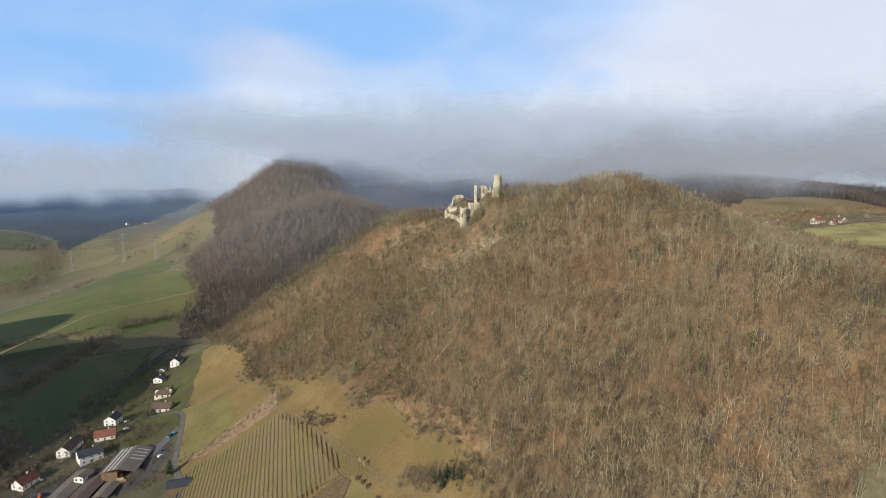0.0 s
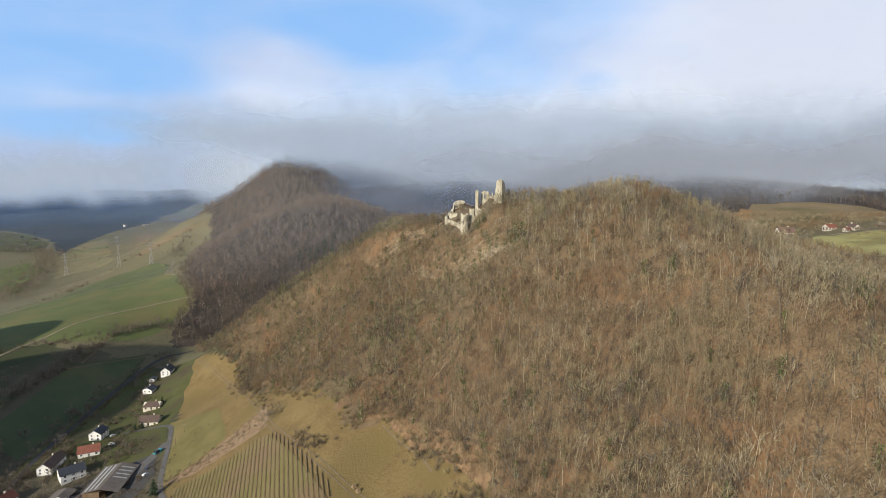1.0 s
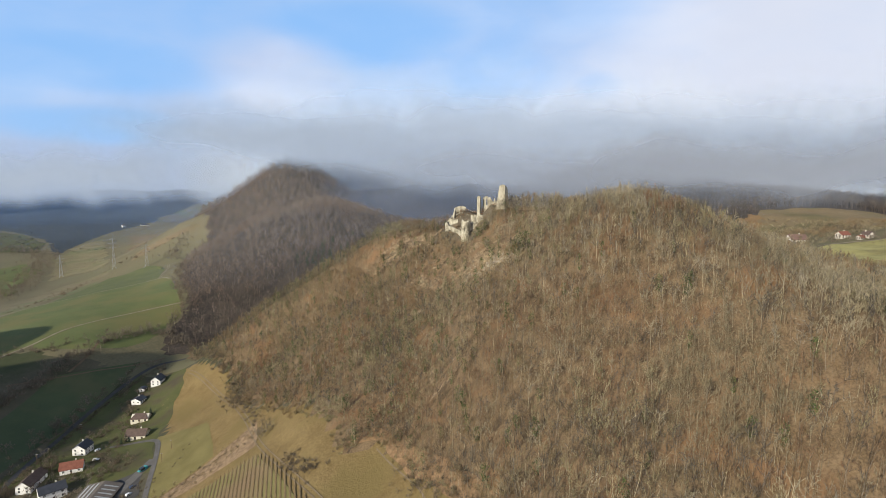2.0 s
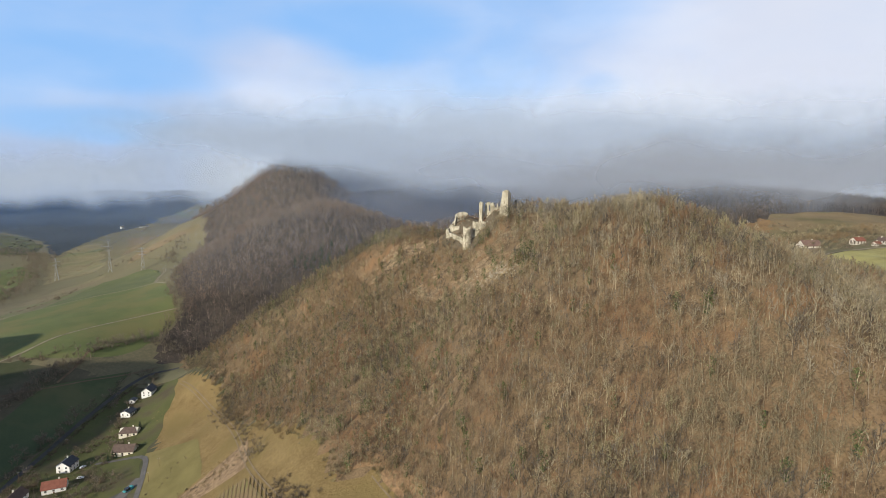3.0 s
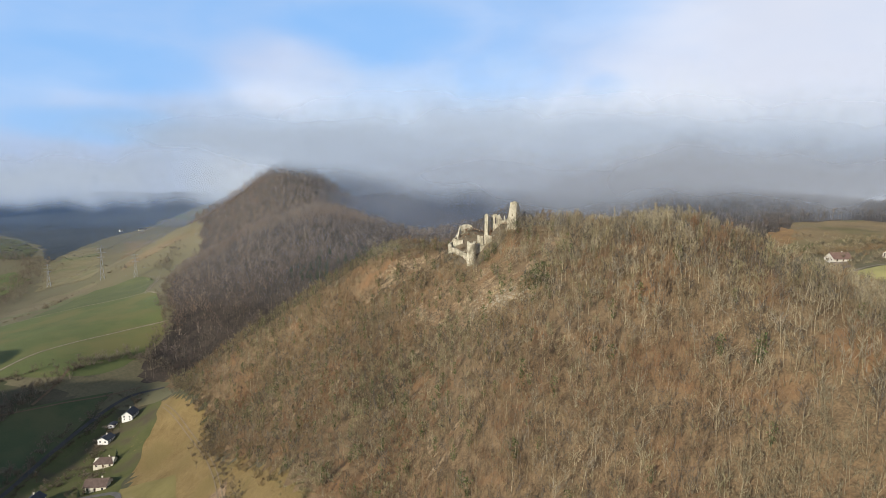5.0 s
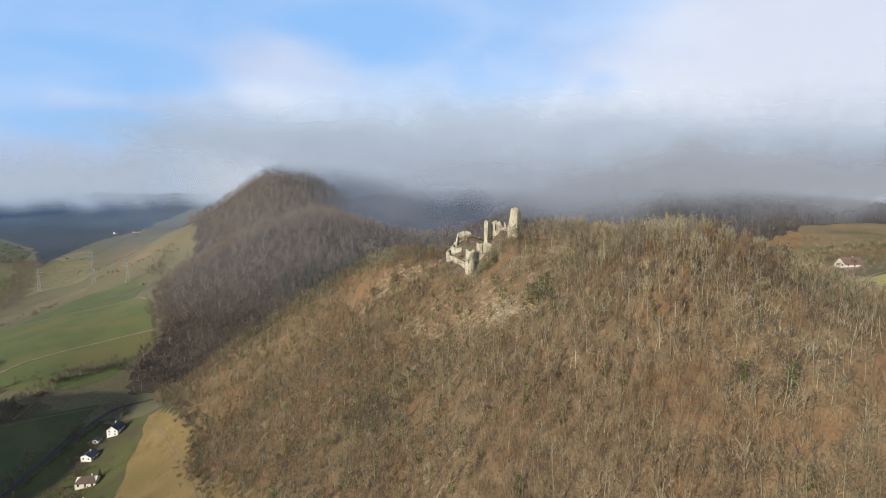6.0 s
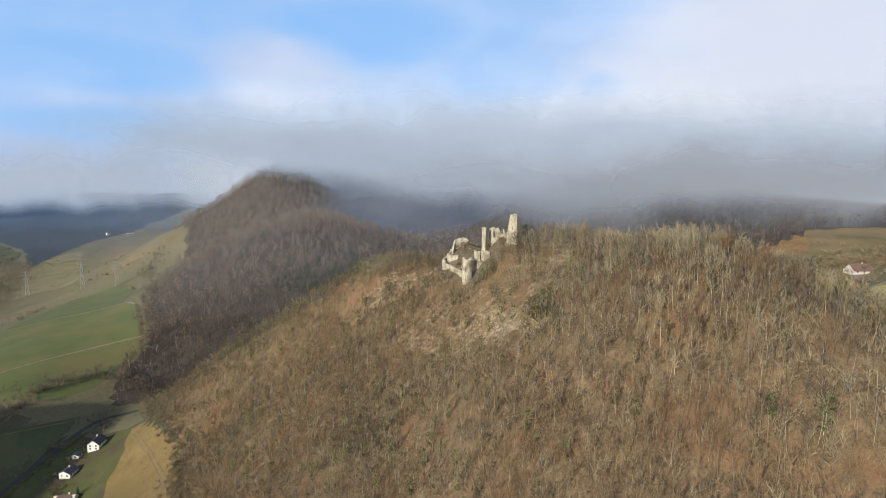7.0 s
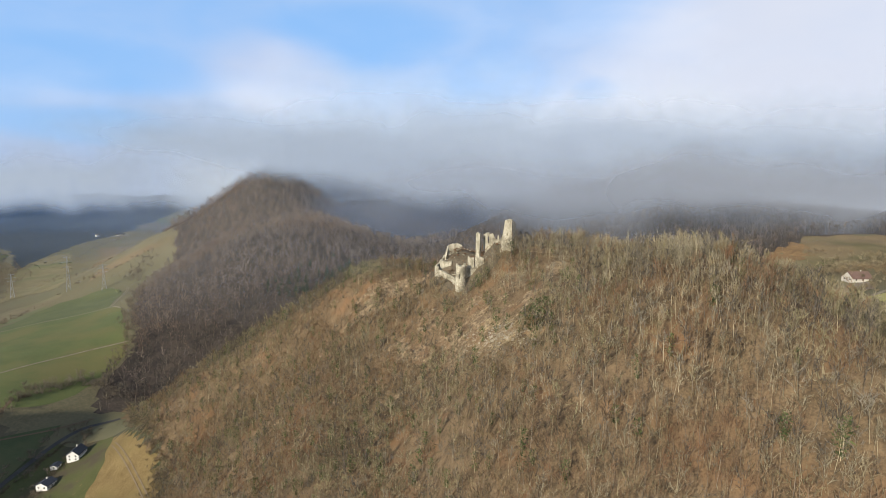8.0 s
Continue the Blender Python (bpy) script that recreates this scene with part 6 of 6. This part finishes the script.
def build_rocks():
    rng = np.random.default_rng(12)
    # bare tan slopes below and on both sides of the ruin, then the pale scree in their middle
    for cx, cy, sx, sy, k in ((26, 442, 12, 24, 14), (-24, 522, 12, 9, 8), (66, 448, 6, 22, 8), (-8, 470, 9, 12, 5)):
        for i in range(k):
            px, py = cx + rng.normal(0, sx), cy + rng.normal(0, sy)
            if castle_wood_keep(px, py):
                blob("dry_slope", px, py, rng.uniform(6, 13), rng.uniform(4, 8), 0.6 + rng.normal(0, 0.5), DRY_SLOPE, "sparse dry grass and leaves on the steep slope", "slope", int(cx) + i + 20, 0.3)
    for i in range(30):
        px = 34 + rng.normal(0, 6.5)
        py = 412 - (px - 34) * 1.7 + rng.normal(0, 9)
        blob("scree_slope", px, py, rng.uniform(3, 7), rng.uniform(2.5, 5.0), -1.0 + rng.normal(0, 0.6), SCREE, "pale bare scree and dry grass below the ruin", "scree", i, 0.5)
    bm = bmesh.new()
    for _ in range(420):
        x, r = 34 + rng.normal(0, 6.5), 0.25 + 0.5 * rng.random() ** 2
        y = 412 - (x - 34) * 1.7 + rng.normal(0, 9)
        made = bmesh.ops.create_icosphere(bm, subdivisions=1, radius=r, matrix=Matrix.Translation((x, y, ground_z(x, y) + 0.6)) @ Matrix.Diagonal((rng.uniform(0.7, 1.7), rng.uniform(0.7, 1.4), 0.75, 1)))
        for v in made["verts"]:
            v.co += Vector(rng.uniform(-0.25, 0.25, 3)) * r
    tagged(part("scree_stones", bm, ROCK), "loose pale limestone blocks on the bare slope", "stones", kind="stuff")
    for i in range(26):
        px = rng.uniform(-90, 30)
        py = 400 - px * 0.55 + rng.normal(0, 35)
        if inside(CASTLE_WOOD, px, py):
            blob("dry_grass", px, py, rng.uniform(4, 9), rng.uniform(1.2, 2.6), 0.9 + rng.normal(0, 0.3), DRY_SLOPE, "strip of dry grass between the trees", "grass", i + 40)
    for i in range(12):
        x = 35 + rng.normal(0, 6)
        y = 410 - (x - 35) * 1.7 + rng.normal(0, 9)
        crag(x, y, rng.uniform(0.5, 1.3), i, "pale limestone outcrop on the slope below the ruin")


DRY_SLOPE = surface("dry_slope", (0.13, 0.092, 0.056), (0.37, 0.272, 0.165), 0.6, 0.15, bump=1.0, span=(0.38, 0.62), tint=(0.21, 0.13, 0.072), tint_scale=0.1)
SCREE = surface("scree_and_dry_grass", (0.15, 0.102, 0.056), (0.50, 0.385, 0.225), 0.55, 0.3, bump=1.0, span=(0.4, 0.62), tint=(0.22, 0.14, 0.075), tint_scale=0.15)

build_works()
build_farm()
for px, py, ph in ((-633, 1070, 60), (-550, 1034, 42), (-782, 1134, 46)):
    pylon(px, py, ph, "grey steel lattice pylon on the hillside", 30)
build_vineyard()
build_hedges()
build_rocks()


# ---- low cloud that lies on the ridges ----
def mist(name, y0, x0, x1, z_low, z_full, z_fade, z_top, dense, scale, colour, label, thick=(0.25, 0.6), seed=0.0, fade=400.0, body=0.45, tilt=0.0, level_off=300.0, ragged_top=1.6):
    """A bank of cloud or haze painted as a wide, gently folded see-through sheet, thin at its base and its top."""
    m = bpy.data.materials.new(name)
    m.use_nodes = True
    n = Nodes(m.node_tree)
    where = n.add("ShaderNodeTexCoord").outputs["Object"]
    sep = n.add("ShaderNodeSeparateXYZ")
    n.put(sep.inputs[0], where)
    x, _, z = sep.outputs
    shift = n.add("ShaderNodeVectorMath")
    shift.operation = "ADD"
    n.put(shift.inputs[0], where)
    shift.inputs[1].default_value = (seed * 731.0, seed * 97.0, 0)
    big, small = n.noise(shift.outputs[0], scale, 3, 0.5, 0.4), n.noise(shift.outputs[0], scale * 4, 2, 0.5)
    puff = n.math("ADD", n.math("MULTIPLY", big, 0.85), n.math("MULTIPLY", small, 0.15))
    base = n.math("SUBTRACT", z, n.math("MULTIPLY", n.math("MINIMUM", x, level_off), tilt)) if tilt else z
    warp = n.math("ADD", base, n.math("MULTIPLY", n.math("SUBTRACT", puff, 0.5), (z_full - z_low) * 1.6))
    low = n.ramp(warp, z_low, z_full)
    warp2 = n.math("ADD", z, n.math("MULTIPLY", n.math("SUBTRACT", puff, 0.5), (z_top - z_fade) * ragged_top))
    high = n.ramp(warp2, z_top, z_fade)
    edge = n.math("MULTIPLY", n.ramp(x, x0, x0 + fade), n.ramp(x, x1, x1 - 400))
    alpha = n.math("MULTIPLY", n.math("MULTIPLY", low, high), n.math("MULTIPLY", edge, n.ramp(puff, thick[0], thick[1], body, 1.0)))
    alpha = n.math("MULTIPLY", alpha, dense, True)
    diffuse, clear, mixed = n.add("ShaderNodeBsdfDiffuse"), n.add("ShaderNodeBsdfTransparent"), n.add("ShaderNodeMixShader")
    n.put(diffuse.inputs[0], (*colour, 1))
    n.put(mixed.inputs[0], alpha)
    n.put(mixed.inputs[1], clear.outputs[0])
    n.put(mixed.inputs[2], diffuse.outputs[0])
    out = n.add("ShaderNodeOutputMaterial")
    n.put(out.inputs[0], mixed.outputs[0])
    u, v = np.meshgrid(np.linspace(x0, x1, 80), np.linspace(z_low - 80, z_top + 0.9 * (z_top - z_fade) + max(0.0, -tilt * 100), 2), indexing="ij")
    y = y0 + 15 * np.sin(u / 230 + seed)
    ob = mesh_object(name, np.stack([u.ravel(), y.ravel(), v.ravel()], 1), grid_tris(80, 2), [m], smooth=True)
    return tagged(ob, label, "cloud", kind="structure")


def build_mist():
    mist("low_cloud", 1700, -900, 3200, 110, 190, 300, 560, 0.96, 0.0028, (0.50, 0.56, 0.655), "pale cloud bank behind the hills", seed=1, fade=700)
    # shade low in the cloud is put into these banks' darker grey-blues
    mist("low_cloud", 1222, -900, 1900, 148, 212, 270, 390, 0.96, 0.004, (0.275, 0.335, 0.445), "grey cloud hanging on the pointed hill", seed=2, body=0.85, tilt=-0.15, level_off=0.0)
    mist("low_cloud", 1430, -460, 260, 125, 195, 260, 350, 0.95, 0.004, (0.24, 0.30, 0.41), "blue-grey cloud behind the pointed hill", seed=9, fade=120, body=0.85)
    mist("low_cloud", 960, -230, 2200, 142, 214, 205, 270, 0.95, 0.004, (0.215, 0.25, 0.325), "grey cloud resting on the wooded ridge", seed=3, fade=300, body=0.75, tilt=0.02, level_off=330.0)
    mist("low_cloud", 790, 60, 1600, 108, 200, 215, 300, 0.9, 0.005, (0.225, 0.25, 0.305), "thin mist in front of the wooded ridge", seed=7, fade=240, body=1.0, tilt=0.09, level_off=420.0)
    mist("low_cloud", 2350, -4200, 200, 45, 130, 220, 390, 0.97, 0.0025, (0.275, 0.33, 0.43), "cloud bank over the far valley", seed=4, ragged_top=2.4)
    # dark blue sheet paints the shade and haze of the hollow
    mist("haze", 1195, -290, 900, -120, -40, 140, 225, 0.6, 0.003, (0.075, 0.105, 0.175), "dark blue sheet that paints shade and haze into the hollow behind the castle hill", (0.0, 0.4), 6, fade=130, body=0.8)
    # distance haze painted as thin coloured see-through sheets
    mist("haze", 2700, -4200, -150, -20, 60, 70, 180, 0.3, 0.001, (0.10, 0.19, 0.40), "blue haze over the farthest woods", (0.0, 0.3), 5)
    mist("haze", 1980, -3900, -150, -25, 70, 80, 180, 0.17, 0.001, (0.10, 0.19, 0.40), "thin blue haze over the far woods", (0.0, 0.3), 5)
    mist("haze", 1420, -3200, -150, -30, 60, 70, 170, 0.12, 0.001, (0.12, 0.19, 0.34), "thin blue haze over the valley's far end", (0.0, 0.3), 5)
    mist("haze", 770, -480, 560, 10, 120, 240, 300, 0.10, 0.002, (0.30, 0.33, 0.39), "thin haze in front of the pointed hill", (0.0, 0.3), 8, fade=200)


build_mist()
